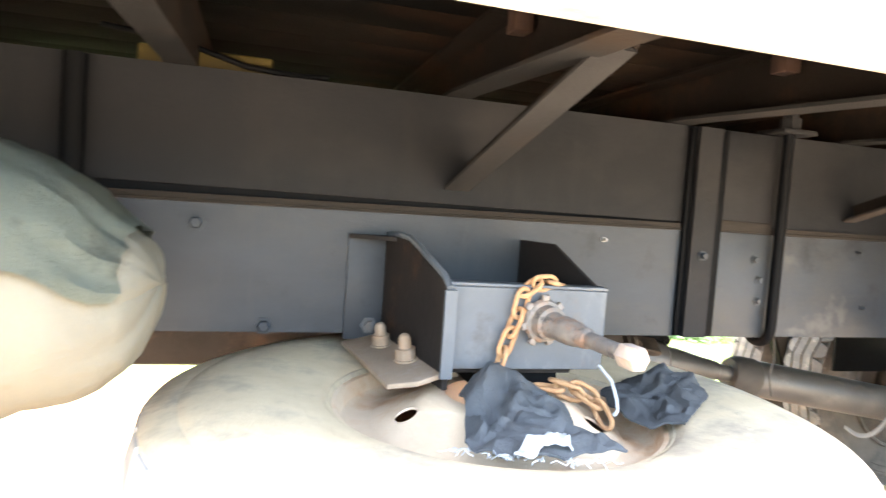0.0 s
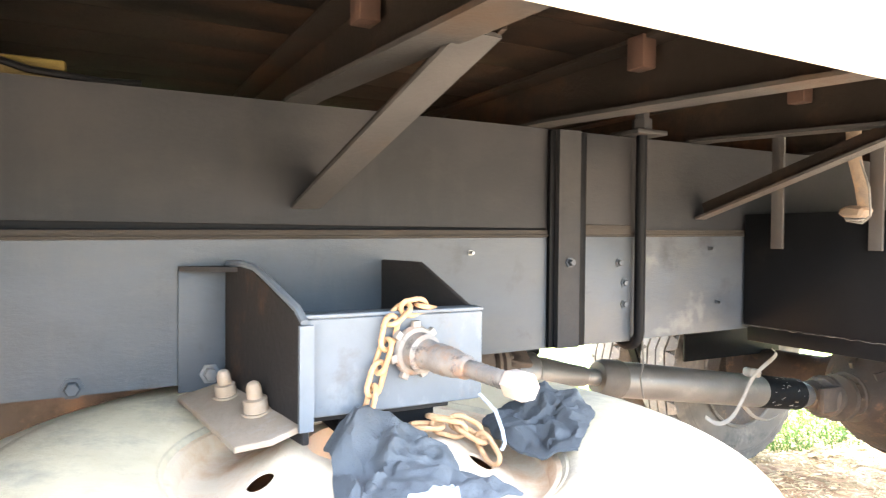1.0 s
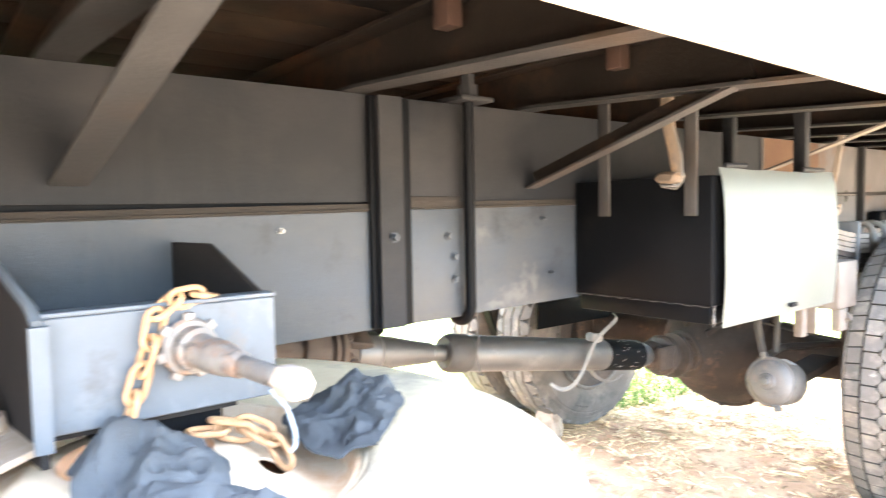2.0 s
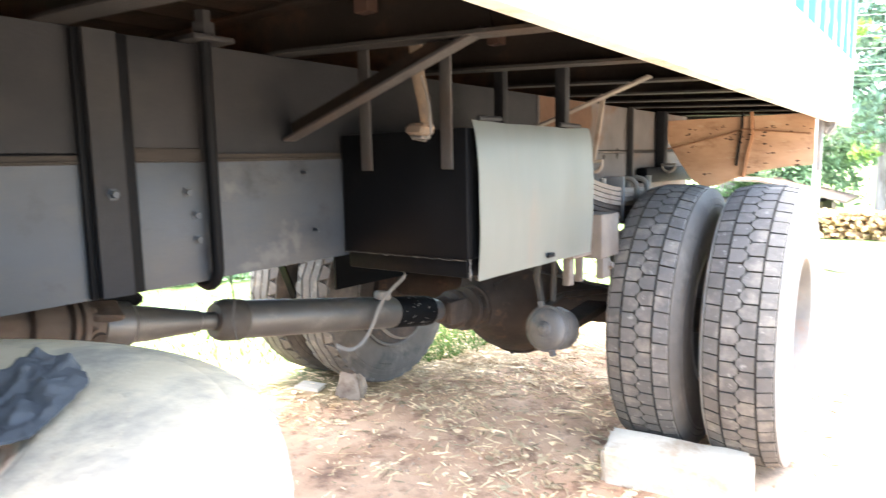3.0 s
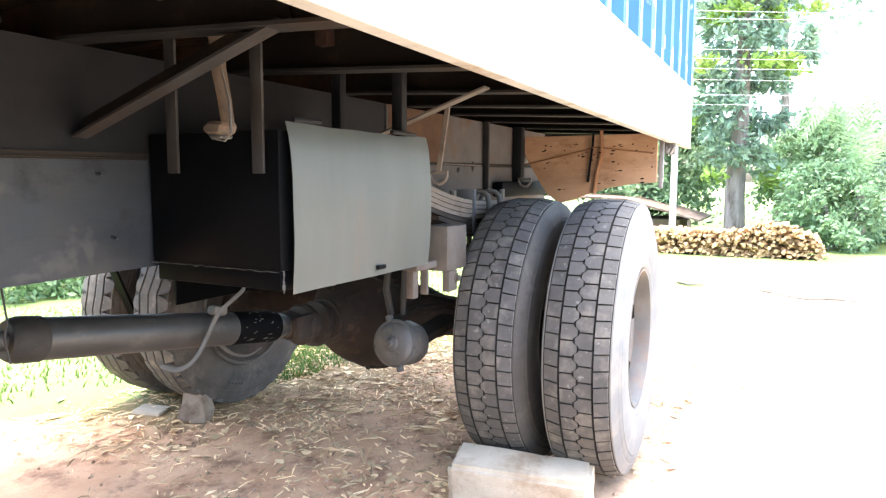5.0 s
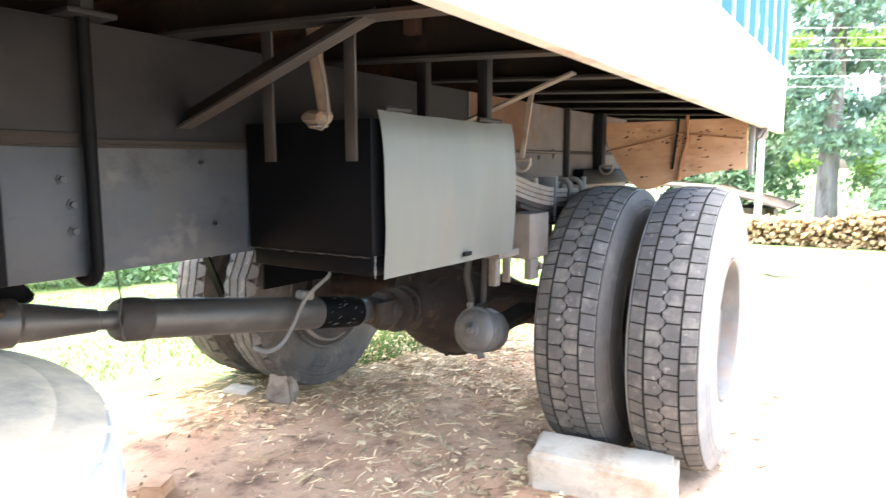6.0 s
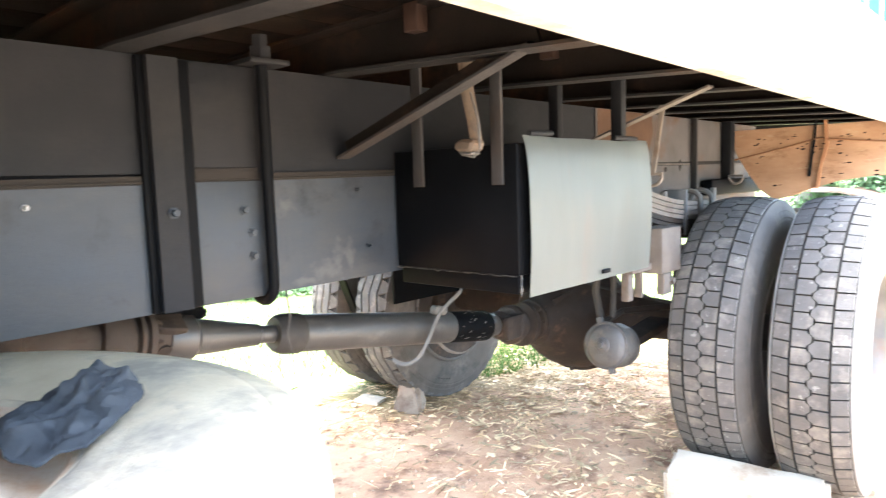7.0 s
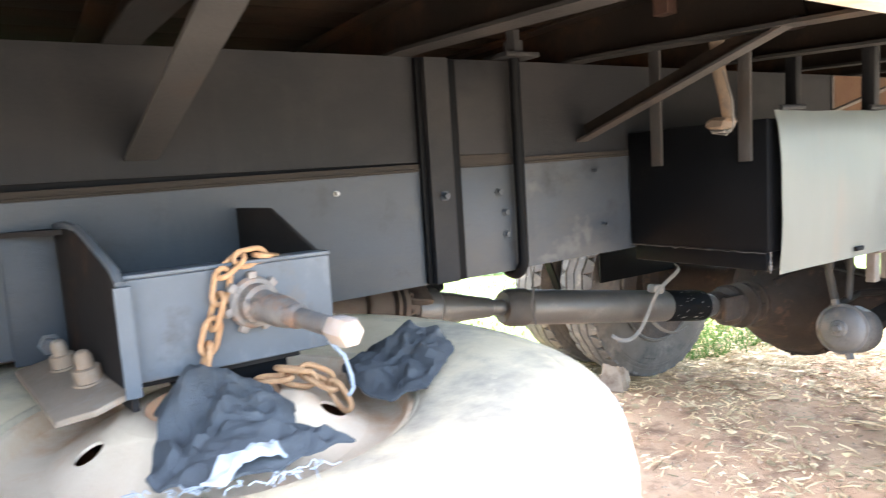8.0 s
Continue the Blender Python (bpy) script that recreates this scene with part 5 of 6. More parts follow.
for k in range(22):
    if k in (9, 10, 11):
        continue
    w_ = (0.006, 0.008, 0.007, 0.0085)[k % 4]
    part("raised_mark", box(0.368, 0.386 + 0.002 * (k % 3), -w_, w_, 0.1395, 0.1414 - 0.0003 * (k % 3), 0.0006), M_SPARE, st, m=pose(0, 0, 0, 0, 0, -98 + 3.7 * k))


# ---------------------------------------------------------------- chain
def chain_link(name, size=0.0165, wire=0.0041):
    pts = []
    for k in range(16):
        a = 2 * math.pi * k / 16
        pts.append((size * 0.72 * math.cos(a), 0, size * math.sin(a) + (size * 0.55 if math.sin(a) > 0 else -size * 0.55)))
    return mesh_of(name, tube(pts, wire, 8, closed=True), M_RUST)


chain = thing("rusty_chain", (0.45, 0.95, 0.93), "rusty orange chain slung over the carrier", "chain")
LINK = chain_link("link")


def run_chain(points, step=0.0345):
    pts = [Vector(p) for p in points]
    length = [0]
    for a, b in zip(pts, pts[1:]):
        length.append(length[-1] + (b - a).length)
    k, d = 0, step / 2
    while d < length[-1]:
        i = max(j for j in range(len(length)) if length[j] <= d)
        i = min(i, len(pts) - 2)
        f = (d - length[i]) / (length[i + 1] - length[i])
        p = pts[i].lerp(pts[i + 1], f)
        q = (pts[i + 1] - pts[i]).normalized().to_track_quat("Z", "Y").to_matrix().to_4x4()
        m = Matrix.Translation(p) @ q @ pose(0, 0, 0, 0, 0, 90 * (k % 2) + random.uniform(-15, 15))
        part("link", LINK, None, chain, m=m)
        k, d = k + 1, d + step


random.seed(8)
run_chain([(0.56, 1.00, 1.084), (0.535, 0.975, 1.089), (0.498, 0.965, 1.087), (0.476, 0.955, 1.072), (0.466, 0.952, 1.035), (0.448, 0.950, 0.985), (0.432, 0.945, 0.93), (0.426, 0.935, 0.905)])
run_chain([(0.515, 0.955, 0.912), (0.555, 0.942, 0.910), (0.587, 0.925, 0.902), (0.605, 0.906, 0.890), (0.613, 0.892, 0.870), (0.614, 0.888, 0.853)])
run_chain([(0.545, 0.955, 0.922), (0.575, 0.938, 0.916), (0.605, 0.925, 0.900)])


# ---------------------------------------------------------------- cloths
def rag(name, outline, peaks, label, material, seed, lift=0.006, folds=1.0, parent=None):
    """A crumpled cloth laid over the wheel: a sheet with an uneven outline, raised at peaks (x, y, height, radius), with folds."""
    bm = bmesh.new()
    cx = sum(p[0] for p in outline) / len(outline)
    cy = sum(p[1] for p in outline) / len(outline)
    n, rings = 96, 26
    grid = []
    for j in range(rings + 1):
        f = j / rings
        row = []
        for k in range(n):
            t = k / n * len(outline)
            i = int(t)
            a, b = outline[i % len(outline)], outline[(i + 1) % len(outline)]
            w = t - i
            ox, oy = a[0] + (b[0] - a[0]) * w, a[1] + (b[1] - a[1]) * w
            x, y = cx + (ox - cx) * f, cy + (oy - cy) * f
            v = Vector((x * 15 + seed, y * 15, seed))
            warp = Vector((noise.noise(v * 0.7), noise.noise(v * 0.7 + Vector((5, 5, 5))), 0)) * 0.9
            ridge = (1 - math.sqrt(noise.noise(v * 0.8 + warp) ** 2 + 0.006) * 2.2) * 0.020 + (1 - math.sqrt(noise.noise(v * 1.9 + warp) ** 2 + 0.01) * 2.0) * 0.011 + (1 - math.sqrt(noise.noise(v * 4.2 + warp * 1.6) ** 2 + 0.012) * 2.0) * 0.005
            h = folds * max(0.0, ridge) * (1 if f < 0.8 else 1 - 2.5 * (f - 0.8)) + 0.001 * noise.noise(v * 4)
            for px, py, ph, pr in peaks:
                h += ph * math.exp(-((x - px) ** 2 + (y - py) ** 2) / pr ** 2)
            x += 0.007 * noise.noise(v * 2.6)
            y += 0.007 * noise.noise(v * 2.6 + Vector((9, 0, 0)))
            row.append(bm.verts.new((x, y, wheel_top(x, y) + lift + h)))
        grid.append(row)
    for j in range(1, rings):
        for k in range(n):
            bm.faces.new((grid[j][k], grid[j][(k + 1) % n], grid[j + 1][(k + 1) % n], grid[j + 1][k]))
    low = [[bm.verts.new(v.co - Vector((0, 0, 0.0035))) for v in row] for row in grid]
    for j in range(1, rings):
        for k in range(n):
            bm.faces.new((low[j][k], low[j + 1][k], low[j + 1][(k + 1) % n], low[j][(k + 1) % n]))
    for k in range(n):
        bm.faces.new((grid[-1][k], grid[-1][(k + 1) % n], low[-1][(k + 1) % n], low[-1][k]))
        bm.faces.new((grid[0][0], grid[1][k], grid[1][(k + 1) % n]))
        bm.faces.new((low[0][0], low[1][(k + 1) % n], low[1][k]))
    bmesh.ops.delete(bm, geom=grid[0][1:] + low[0][1:], context="VERTS")
    if parent:
        return part(name, bm, material, parent, label)
    return single(name, bm, material, label, "cloth")


def wheel_top(x, y):
    r = math.hypot(x - SX, y - SY) / SS
    pts = ((0, 0.134), (0.13, 0.132), (0.15, 0.122), (0.24, 0.115), (0.262, 0.122), (0.30, 0.131), (0.345, 0.139), (0.40, 0.1425), (0.44, 0.142), (0.475, 0.133), (0.51, 0.122), (0.56, 0.10))
    for (ra, za), (rb, zb) in zip(pts, pts[1:]):
        if r <= rb:
            return SZ + LEAN * (y - SY) + SS * (za + (zb - za) * (r - ra) / (rb - ra))
    return SZ + 0.1


main_rag = rag("crumpled_rag", [(0.362, 0.925), (0.40, 0.957), (0.45, 0.957), (0.50, 0.955), (0.518, 0.92), (0.53, 0.872), (0.517, 0.83), (0.503, 0.79), (0.548, 0.748), (0.552, 0.73), (0.51, 0.720), (0.474, 0.727), (0.43, 0.715), (0.386, 0.715), (0.345, 0.75), (0.328, 0.775), (0.352, 0.85), (0.365, 0.89)],
    ((0.43, 0.935, 0.036, 0.05), (0.39, 0.92, 0.014, 0.04), (0.45, 0.82, 0.014, 0.06)), "crumpled blue-grey rag lying on the spare wheel", M_CLOTH, 2.0)
rag("white_hem", [(0.380, 0.708), (0.392, 0.722), (0.402, 0.728), (0.415, 0.741), (0.432, 0.742), (0.452, 0.747), (0.469, 0.741), (0.474, 0.728), (0.465, 0.722), (0.446, 0.728), (0.43, 0.720), (0.415, 0.712), (0.403, 0.697), (0.39, 0.684), (0.379, 0.684), (0.372, 0.696)], ((0.43, 0.72, 0.010, 0.04),), "torn white hem", M_FRAY, 5.0, 0.014, 0.9, main_rag)
second_rag = rag("folded_rag", [(0.635, 0.93), (0.66, 1.0), (0.70, 1.035), (0.78, 1.045), (0.825, 1.01), (0.815, 0.94), (0.805, 0.89), (0.75, 0.845), (0.70, 0.80), (0.65, 0.83), (0.635, 0.875)],
    ((0.76, 0.97, 0.018, 0.05), (0.79, 0.92, 0.012, 0.04), (0.67, 0.90, 0.004, 0.05)), "folded dark denim rag lying on the spare tyre", M_DENIM, 7.0, 0.006, 0.95)
rag("folded_flap", [(0.715, 0.985), (0.745, 1.03), (0.79, 1.04), (0.822, 1.005), (0.815, 0.94), (0.80, 0.895), (0.765, 0.89), (0.74, 0.915), (0.722, 0.95)],
    ((0.775, 0.97, 0.012, 0.04), (0.745, 0.99, 0.008, 0.03)), "bunched darker flap", M_DENIM, 3.0, 0.014, 1.15, second_rag)

# frayed white edge of the rag
random.seed(21)
bm = bmesh.new()
for k in range(36):
    a = random.random() ** 1.3
    x, y = 0.305 + 0.2 * a + random.uniform(-0.012, 0.012), 0.757 - 0.078 * min(1, a * 1.6) + random.uniform(-0.012, 0.012)
    z, d, e = wheel_top(x, y), random.uniform(0, 6.283), random.uniform(0.006, 0.022)
    pts = [(x, y, z + 0.012)]
    for q in range(3):
        d += random.uniform(-0.9, 0.9)
        x, y = x + e * 0.5 * math.cos(d), y + e * 0.5 * math.sin(d)
        pts.append((x, y, wheel_top(x, y) + 0.012 - 0.003 * q + random.uniform(0, 0.006)))
    tube(pts, 0.0008, 5, bm)
part("frayed_threads", bm, M_FRAY, main_rag, "frayed white threads")
single("pale_cord", tube([(0.612, 0.93, 0.955), (0.622, 0.90, 0.935), (0.622, 0.88, 0.91), (0.616, 0.865, 0.897), (0.605, 0.855, 0.893)], 0.003, 8), M_FRAY, "short pale cord hanging beside the chain", "cord")


# ---------------------------------------------------------------- stones
def stone(name, size, m, seed, label, cuts=5, rough=0.012, material=None, taper=0.0):
    bm = bmesh.new()
    bmesh.ops.create_cube(bm, size=1.0)
    for v in bm.verts:
        f = 1 - taper * (v.co.z + 0.5)
        v.co = Vector((v.co.x * size[0] * f, v.co.y * size[1] * f, v.co.z * size[2]))
    bmesh.ops.subdivide_edges(bm, edges=bm.edges[:], cuts=cuts, use_grid_fill=True)
    sharp = [e for e in bm.edges if len(e.link_faces) == 2 and e.calc_face_angle() > 0.6]
    bmesh.ops.bevel(bm, geom=sharp, offset=min(size) * 0.10, segments=2, affect="EDGES")
    for v in bm.verts:
        p = v.co.copy()
        q = p * 9 + Vector((seed, 0, 0))
        d = rough * noise.noise(q) + rough * 0.5 * noise.noise(q * 3)
        v.co = m @ (p + p.normalized() * d)
    return single(name, bm, material or M_STONE, label, "stone")


stone("chock_stone", (0.18, 0.51, 0.172), pose(2.745, 0.745, 0.066, 0, -8, 8), 3, "long pale stone block chocking the near wheels")
stone("chock_stone", (0.12, 0.15, 0.15), pose(2.79, 2.45, 0.062, 0, 12, 30), 9, "small brown stone chocking the far wheel", 4, 0.03, M_CLOD, 0.4)
stone("flat_stone", (0.11, 0.14, 0.018), pose(2.75, 2.71, 0.008, 3, 2, 20), 14, "flat pale stone lying on the soil", 3, 0.006)
stone("loose_brick", (0.11, 0.085, 0.055), pose(1.86, 2.08, 0.016, 0, 0, 30), 17, "small broken orange-brown brick on the soil", 2, 0.012, M_BRICK)
for i, (x, y, s) in enumerate(((2.76, 0.34, 0.05), (3.05, 0.22, 0.03), (2.5, 0.2, 0.025), (4.6, 0.1, 0.03), (6.2, -0.4, 0.05))):
    stone("pebble", (s * 1.4, s, s * 0.7), pose(x, y, ground_z(x, y) + s * 0.2, 0, 0, 40 * i), 20 + i, "small loose stone on the bare yard", 2, 0.004)

# ---------------------------------------------------------------- dry leaves and chips
rng = random.Random(4)
verts, faces = [], []
for k in range(17500):
    if k < 13500:
        x, y = rng.uniform(1.2, 5.2), rng.uniform(0.35, 3.1)
        if noise.noise(Vector((x * 2.2, y * 2.2, 7))) * 1.3 + rng.uniform(-0.4, 0.4) < -0.06 - 0.14 * (x - 3.0):
            continue
    else:
        x, y = rng.gauss(3.9, 0.8), rng.gauss(1.9, 0.5)
    L_, W_ = rng.choice((0.015, 0.025, 0.035, 0.05, 0.06, 0.08)) * rng.uniform(0.6, 1.3), rng.uniform(0.002, 0.0056)
    if rng.random() < 0.10:
        W_ *= rng.uniform(2.5, 5)
    a, tip = rng.uniform(0, 6.283), rng.uniform(-0.25, 0.25)
    ca_, sa_ = math.cos(a), math.sin(a)
    z = ground_z(x, y) + 0.004 + rng.uniform(0, 0.006)
    base = len(verts)
    curl = rng.uniform(-0.003, 0.006)
    for u, w, h in ((-0.5, 0.3, 0), (-0.5, -0.3, 0), (0, -1, curl), (0, 1, curl), (0.5, -0.25, 0), (0.5, 0.25, 0)):
        px, py = u * L_, w * W_
        verts.append((x + px * ca_ - py * sa_, y + px * sa_ + py * ca_, z + h + tip * px * 0.5 + (0.003 if w > 0 else 0)))
    faces += [(base, base + 1, base + 2, base + 3), (base + 3, base + 2, base + 4, base + 5)]
me = bpy.data.meshes.new("leaf_litter")
me.from_pydata(verts, [], faces)
me.materials.append(M_LITTER)
tagged(new("leaf_litter", me), "dry leaves, straw and wood chips scattered on the soil", "litter", kind="stuff")


# crumbs of soil
rng = random.Random(41)
verts, faces = [], []
for k in range(2600):
    x, y = rng.uniform(1.2, 4.8), rng.uniform(0.3, 3.2)
    s_ = 0.003 + 0.012 * rng.random() ** 4
    b = len(verts)
    z = ground_z(x, y) + s_ * 0.2
    for i in range(5):
        a = 1.2566 * i + rng.uniform(-0.3, 0.3)
        q = s_ * rng.uniform(0.7, 1.3)
        verts.append((x + q * math.cos(a), y + q * math.sin(a), z - s_ * 0.4))
    verts.append((x + rng.uniform(-0.3, 0.3) * s_, y + rng.uniform(-0.3, 0.3) * s_, z + s_ * rng.uniform(0.3, 0.8)))
    faces += [(b + i, b + (i + 1) % 5, b + 5) for i in range(5)]
me = bpy.data.meshes.new("soil_crumbs")
me.from_pydata(verts, [], faces)
me.materials.append(M_CRUMB)
tagged(new("soil_crumbs", me), "small crumbs of red-brown soil on the ground", "soil", kind="stuff")


# ---------------------------------------------------------------- plants
def leaves(points, size, seed, droop=0.5, long=2.2):
    """Bent leaf blades at points; one mesh of small pieces."""
    r = random.Random(seed)
    vs, fs = [], []
    for p in points:
        s = size * r.uniform(0.6, 1.3)
        d = Vector((r.gauss(0, 1), r.gauss(0, 1), r.gauss(-droop, 0.7))).normalized()
        side = d.cross(Vector((r.gauss(0, 1), r.gauss(0, 1), r.gauss(0, 1)))).normalized() * s * 0.5
        lift = d.cross(side).normalized() * s * 0.15
        b = len(vs)
        for q in (p, p + d * s * long * 0.4 + side, p + d * s * long * 0.45 + lift, p + d * s * long * 0.4 - side, p + d * s * long):
            vs.append(tuple(q))
        fs += [(b, b + 1, b + 2), (b, b + 2, b + 3), (b + 1, b + 4, b + 2), (b + 2, b + 4, b + 3)]
    m_ = bpy.data.meshes.new("crown")
    m_.from_pydata(vs, [], fs)
    return m_


def tree(at, height, spread, seed, label, clumps=150, per=60, leaf=0.10, material=None, low=0.2, name="tree", trunk_r=0.16, tufts=0):
    r = random.Random(seed)
    base = Vector((at[0], at[1], ground_z(at[0], at[1]) - 0.05))
    t = thing(name, base, label, name)
    top = base + Vector((r.uniform(-0.3, 0.3), r.uniform(-0.3, 0.3), height * 0.92))
    spine = [base.lerp(top, f) + Vector((0.12 * math.sin(5 * f + seed), 0.12 * math.cos(4 * f + seed), 0)) * float(f > 0) for f in np.linspace(0, 1, 9)]
    bm = tube(spine, [trunk_r * (1.25 - 1.1 * f) for f in np.linspace(0, 1, 9)], 10)
    pts = []
    for k in range(clumps):
        f = low + (1 - low) * r.random() ** 0.9
        i = min(7, int(f * 8))
        root = spine[i].lerp(spine[i + 1], f * 8 - i)
        a = r.uniform(0, 6.283)
        reach = spread * (0.35 + 0.65 * math.sin(math.pi * min(1, (f - low) / (1 - low) * 0.85 + 0.15))) * r.uniform(0.35, 1.05)
        tip = root + Vector((math.cos(a) * reach, math.sin(a) * reach, r.uniform(-0.1, 0.5) * reach))
        if k % 5 == 0:
            mid = root.lerp(tip, 0.5) + Vector((0, 0, 0.08 * reach))
            tube([root, mid, tip], [trunk_r * 0.3 * (1.1 - f), trunk_r * 0.18 * (1.1 - f), 0.006], 6, bm)
        cs = spread * r.uniform(0.06, 0.15)
        for _ in range(per):
            pts.append(tip + Vector((r.gauss(0, cs), r.gauss(0, cs), r.gauss(0, cs * 0.75))))
    part("trunk", bm, M_BARK, t)
    if tufts:
        tp = []
        for k in range(tufts):
            f = low + (1 - low) * r.uniform(0.0, 0.8)
            i = min(7, int(f * 8))
            a, reach = r.uniform(0, 6.283), spread * r.uniform(0.55, 1.0)
            c = spine[i] + Vector((math.cos(a) * reach, math.sin(a) * reach, 0.3 * reach))
            tp += [c + Vector((r.gauss(0, 0.11), r.gauss(0, 0.11), r.gauss(0, 0.06))) for _ in range(60)]
        yl = leaves(tp, leaf, seed + 50, -0.6)
        yl.materials.append(M_YOUNG)
        oy = new("young_leaves", yl)
        oy.parent = t
        oy.matrix_parent_inverse = t.matrix_basis.inverted()
    cr = leaves(pts, leaf, seed)
    cr.materials.append(material or M_FOLIAGE)
    ob = new("crown", cr)
    ob.parent = t
    ob.matrix_parent_inverse = t.matrix_basis.inverted()
    return t


tree((14.5, 0.84), 8.5, 1.15, 1, "tall leafy green tree behind the firewood", 210, 75, 0.075, trunk_r=0.16, tufts=30)
tree((18.0, 4.4), 10, 2.4, 2, "tall leafy green tree at the yard's edge", 100, 60, 0.12, trunk_r=0.2, tufts=10)
tree((21.5, 0.2), 11.0, 2.6, 3, "thin tall green tree at the yard's edge", 80, 60, 0.10, None, 0.5, trunk_r=0.12)
tree((16.5, -0.7), 2.7, 1.4, 4, "bright green leafy shrub behind the firewood", 190, 80, 0.06, M_BUSH, 0.05, "shrub", 0.05)
tree((16.0, 2.7), 3.2, 1.6, 5, "green leafy shrub behind the firewood", 190, 80, 0.065, M_BUSH, 0.05, "shrub", 0.05)
tree((15.2, -2.4), 2.4, 1.5, 6, "green leafy shrub beside the yard", 170, 80, 0.05, M_FOLIAGE, 0.05, "shrub", 0.05)
tree((13.6, -0.7), 1.5, 0.9, 16, "small bright shrub behind the firewood", 110, 70, 0.045, M_BUSH, 0.05, "shrub", 0.04)
tree((26.0, 6.5), 11.0, 3.0, 8, "far tall green tree beyond the yard", 150, 60, 0.15, trunk_r=0.2)
tree((5.4, 7.8), 1.0, 1.1, 9, "low bright green bush beyond the lorry", 90, 60, 0.05, M_BUSH, 0.05, "shrub", 0.03)
tree((3.6, 9.0), 1.2, 1.5, 10, "low bright green bush beyond the lorry", 90, 60, 0.06, M_BUSH, 0.05, "shrub", 0.03)
tree((8.0, 9.5), 2.6, 2.0, 12, "green bush beyond the lorry", 130, 60, 0.08, M_BUSH, 0.05, "shrub", 0.05)
tree((12.5, 9.0), 5.0, 2.6, 13, "leafy green tree beyond the lorry", 200, 60, 0.12, M_FOLIAGE, 0.1, "tree", 0.12)
tree((0.5, 11.0), 2.4, 2.2, 14, "green bush beyond the lorry", 130, 60, 0.08, M_BUSH, 0.05, "shrub", 0.05)

def palm(at, height, seed):
    """A young palm: a short stem and arching fronds with narrow leaflets on both sides."""
    r = random.Random(seed)
    base = Vector((at[0], at[1], ground_z(at[0], at[1]) - 0.05))
    t = thing("palm", base, "young pale green palm with arching fronds", "palm")
    part("stem", tube([base, base + Vector((0.03, 0.02, height * 0.25)), base + Vector((0.05, 0.03, height * 0.5))], [0.10, 0.08, 0.06], 10), M_BARK, t)
    top = base + Vector((0.05, 0.03, height * 0.5))
    for k in range(13):
        a, rise_, reach = 6.283 * k / 13 + r.uniform(-0.2, 0.2), height * r.uniform(0.3, 0.62), r.uniform(0.8, 1.25)
        out = Vector((math.cos(a), math.sin(a), 0))
        mid = [top + out * reach * u + Vector((0, 0, rise_ * math.sin(2.1 * u) - 0.55 * u * u * u)) for u in np.linspace(0, 1, 15)]
        vs, fs = [], []
        for i in range(1, 15):
            d = (mid[i] - mid[i - 1]).normalized()
            side = d.cross(Vector((0, 0, 1))).normalized()
            for s_ in (-1, 1):
                for f in (0.0, 0.5):
                    p = mid[i - 1].lerp(mid[i], f)
                    tip = p + (side * s_ + d * 0.8).normalized() * (0.34 * math.sin(0.5 + 2.4 * i / 15)) + Vector((0, 0, -0.10))
                    w, b = d * 0.014, len(vs)
                    half = p.lerp(tip, 0.5) + Vector((0, 0, 0.03))
                    vs += [tuple(p - w), tuple(p + w), tuple(half + w), tuple(half - w), tuple(tip)]
                    fs += [(b, b + 1, b + 2, b + 3), (b + 3, b + 2, b + 4)]
        me_ = bpy.data.meshes.new("frond")
        me_.from_pydata(vs, [], fs)
        me_.materials.append(M_BUSH)
        part("frond", me_, None, t)
    return t


palm((13.6, -1.15), 2.6, 3)

# grass past the far side
rng = random.Random(6)
vs, fs = [], []
for k in range(36000):
    x, y = (rng.uniform(3.4, 6.0), rng.uniform(2.4, 4.2)) if k % 3 == 0 else (rng.uniform(0.5, 10), rng.uniform(2.3, 9.5))
    edge = y + 0.45 * x - 4.05
    if edge < 0 or noise.noise(Vector((x * 0.9, y * 0.9, 2))) < (0.1 if edge < 0.5 and x < 3.3 else -0.15):
        continue
    z, h, a = ground_z(x, y), rng.uniform(0.015, 0.05), rng.uniform(0, 6.283)
    w, lx, ly = 0.006, rng.uniform(-0.03, 0.03), rng.uniform(-0.03, 0.03)
    b = len(vs)
    c, s = math.cos(a) * w, math.sin(a) * w
    vs += [(x - c, y - s, z - 0.005), (x + c, y + s, z - 0.005), (x + c * 0.6 + lx * 0.5, y + s * 0.6 + ly * 0.5, z + h * 0.6), (x - c * 0.6 + lx * 0.5, y - s * 0.6 + ly * 0.5, z + h * 0.6), (x + lx * 1.4, y + ly * 1.4, z + h)]
    fs += [(b, b + 1, b + 2, b + 3), (b + 3, b + 2, b + 4)]
me = bpy.data.meshes.new("grass")
me.from_pydata(vs, [], fs)
me.materials.append(M_GRASS)
tagged(new("grass", me), "short sunlit grass beyond the lorry", "grass", kind="stuff")

# ---------------------------------------------------------------- yard's edge
# shed with a low sheet roof
shed = thing("shed", (14.2, 2.9, 0), "low dark wooden shed with a rusty sheet roof", "shed")
part("wall", box(13.75, 15.2, 1.75, 4.4, -0.02, 0.42), M_PLANK, shed)
part("roof", prism([(1.35, 0.42), (2.7, 0.78), (4.6, 0.86), (4.6, 0.90), (2.7, 0.82), (1.35, 0.455)], "x", 13.3, 15.4), M_ROOF, shed, "rusty brown sheet roof", smooth=False)
for y in (1.5, 2.2, 2.9):
    part("post", box(13.34, 13.40, y, y + 0.06, -0.02, 0.44), M_PLANK, shed)
bm = tube([(12.3, 1.67, -0.05), (12.31, 1.67, 0.9), (12.32, 1.675, 2.12)], [0.056, 0.053, 0.049], 12)
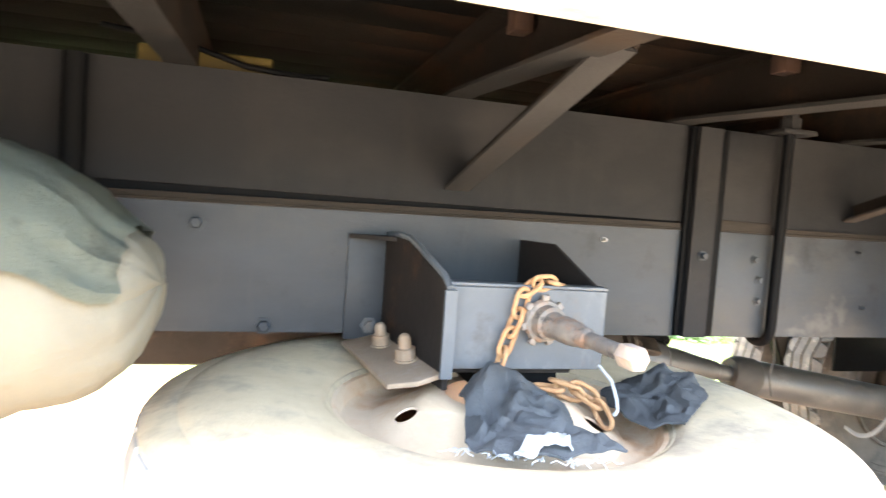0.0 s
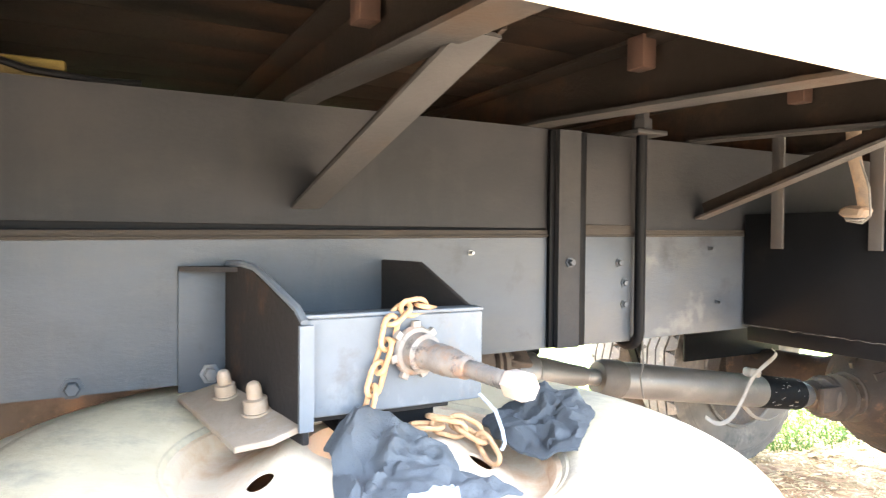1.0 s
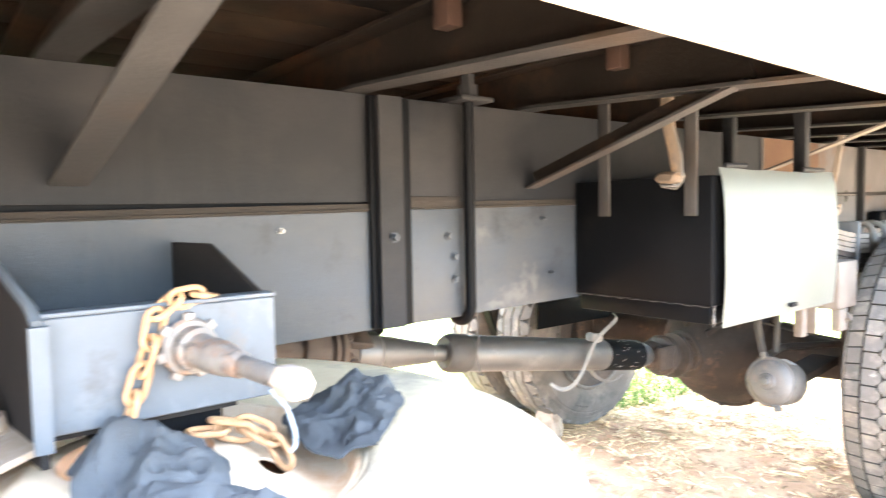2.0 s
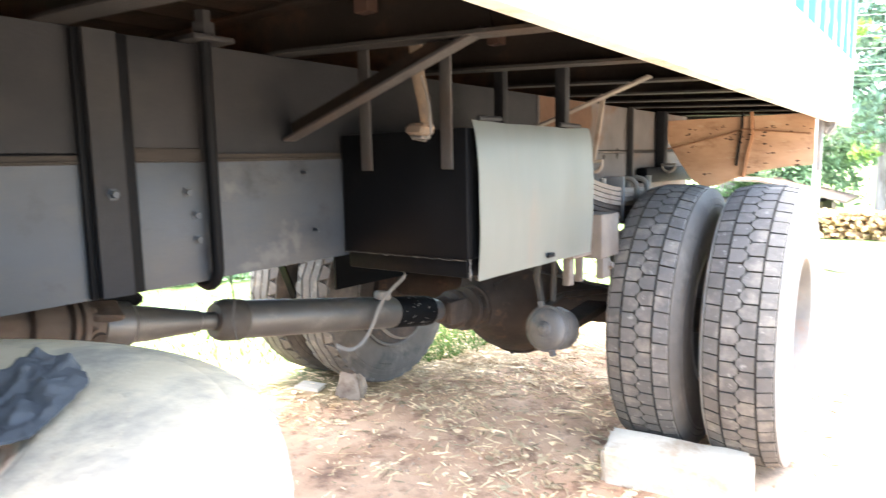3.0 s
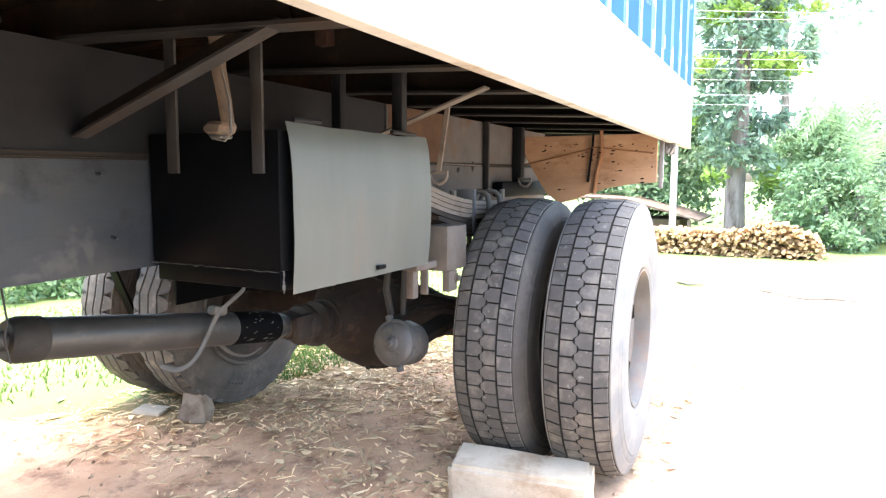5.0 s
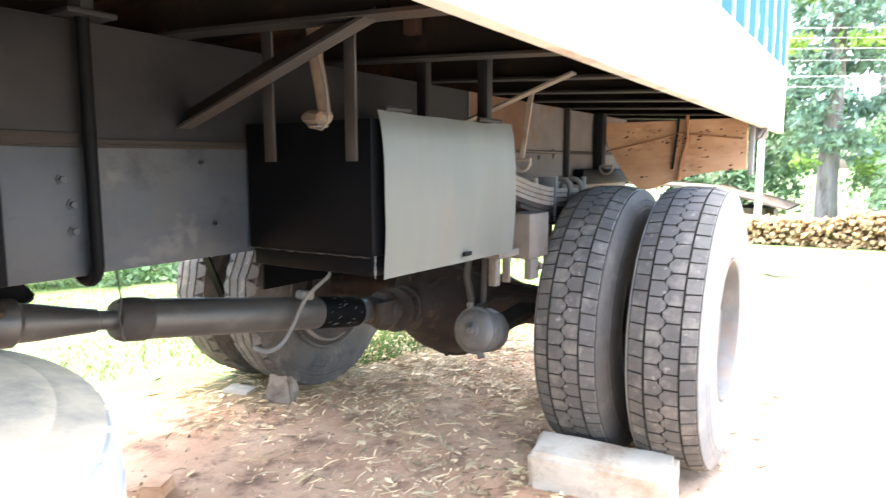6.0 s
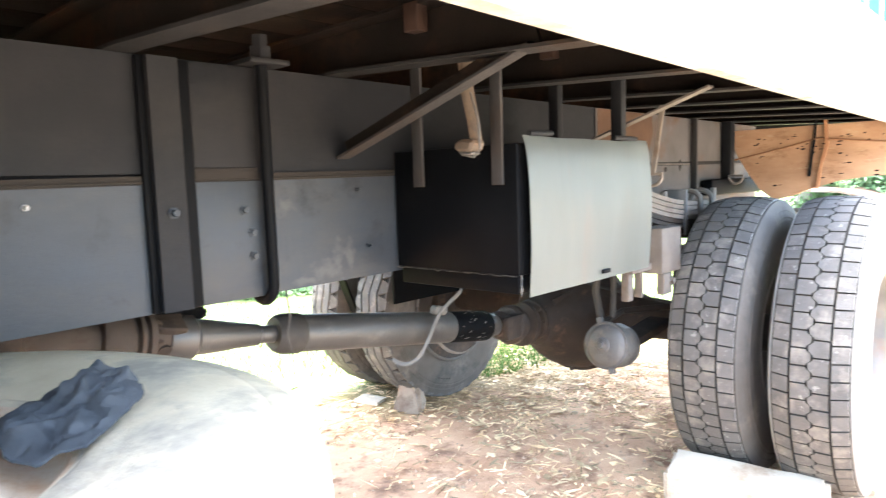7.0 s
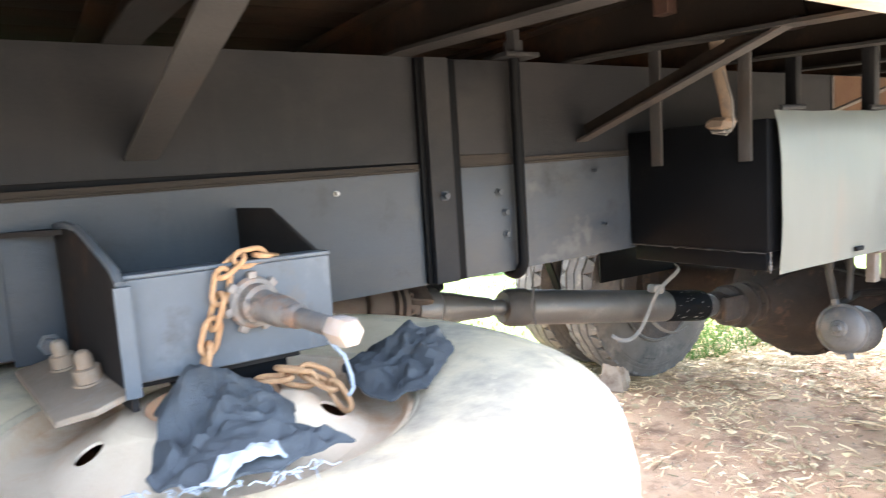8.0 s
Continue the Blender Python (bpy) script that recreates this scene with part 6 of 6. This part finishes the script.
single("white_post", bm, M_POST, "whitewashed wooden post at the yard's edge", "post")

# firewood stack, every piece with its own shape
pile = thing("firewood_stack", (11.8, 1.3, 0), "long low stack of split pale firewood", "firewood")
rng = random.Random(9)
LOGS = []
for v in range(8):
    n = rng.choice((3, 4, 5, 6))
    poly = [((0.022 + 0.012 * rng.random()) * math.cos(2 * math.pi * k / n + rng.random() * 0.5), (0.020 + 0.012 * rng.random()) * math.sin(2 * math.pi * k / n + rng.random() * 0.5)) for k in range(n)]
    LOGS.append(mesh_of("log", prism(poly, "x", -0.19, 0.19), M_LOG, False))
laid = []
for row in range(14):
    y = -0.58 + rng.uniform(0, 0.06)
    while y < 2.5:
        top = float(np.interp(y, (-0.60, -0.50, -0.35, 0.0, 0.25, 0.6, 1.7, 2.6), (0.10, 0.30, 0.42, 0.54, 0.49, 0.43, 0.38, 0.35))) + 0.04 * noise.noise(Vector((y * 2, 0, 0)))
        z = 0.02 + row * 0.041
        if z < top:
            laid.append((rng.choice(LOGS), pose(11.75 + rng.uniform(-0.08, 0.08), y, z + rng.uniform(-0.01, 0.012), rng.uniform(0, 360), rng.uniform(-12, 12), rng.choice((0, 0, 0, 0, 28, -28, 70)) + rng.uniform(-16, 16))))
        y += rng.uniform(0.052, 0.066)
laid.sort(key=lambda q: q[1].translation.y)
vs, fs = [], []
for k, (me, m) in enumerate(laid):
    if k < 300:
        part("log", me, None, pile).matrix_basis = m
    else:
        fs += [tuple(len(vs) + i for i in p.vertices) for p in me.polygons]
        vs += [tuple(m @ v.co) for v in me.vertices]
me = bpy.data.meshes.new("split_firewood")
me.from_pydata(vs, [], fs)
me.materials.append(M_LOG)
tagged(part("split_firewood", me, None, pile), kind="stuff")

# dead twigs on the bare yard
for pts in ([(8.3, 1.0, 0.03), (8.2, 0.86, 0.025), (8.15, 0.7, 0.03)], [(8.1, 0.18, 0.03), (7.98, -0.02, 0.03), (7.9, -0.25, 0.025), (7.95, -0.5, 0.03), (7.85, -0.8, 0.03)]):
    single("twig", tube([(x, y, ground_z(x, y) + z) for x, y, z in pts], [0.018] * (len(pts) - 1) + [0.008], 8), M_BARK, "dead twig lying on the bare yard", "twig")

# overhead cables across the yard
for z in (4.19, 3.91, 3.79, 3.30, 3.15, 2.99, 2.81, 2.57, 2.41):
    pts = [(12.6 - 0.6 * (y - 1), y, z + 0.0006 * y * y) for y in (-28, -18, -9, -5, -2, 2, 5, 9, 18, 28)]
    single("cable", tube(pts, 0.0032, 6), M_CABLE, "thin pale overhead cable across the yard", "cable", "overhead cables")
for y in (-28, 28):
    single("cable_pole", tube([(12.65 - 0.6 * (y - 1), y, -1.2), (12.65 - 0.6 * (y - 1), y, 5.4)], [0.12, 0.09], 12), M_BARK, "wooden cable pole beyond the yard", "pole", "cable poles")
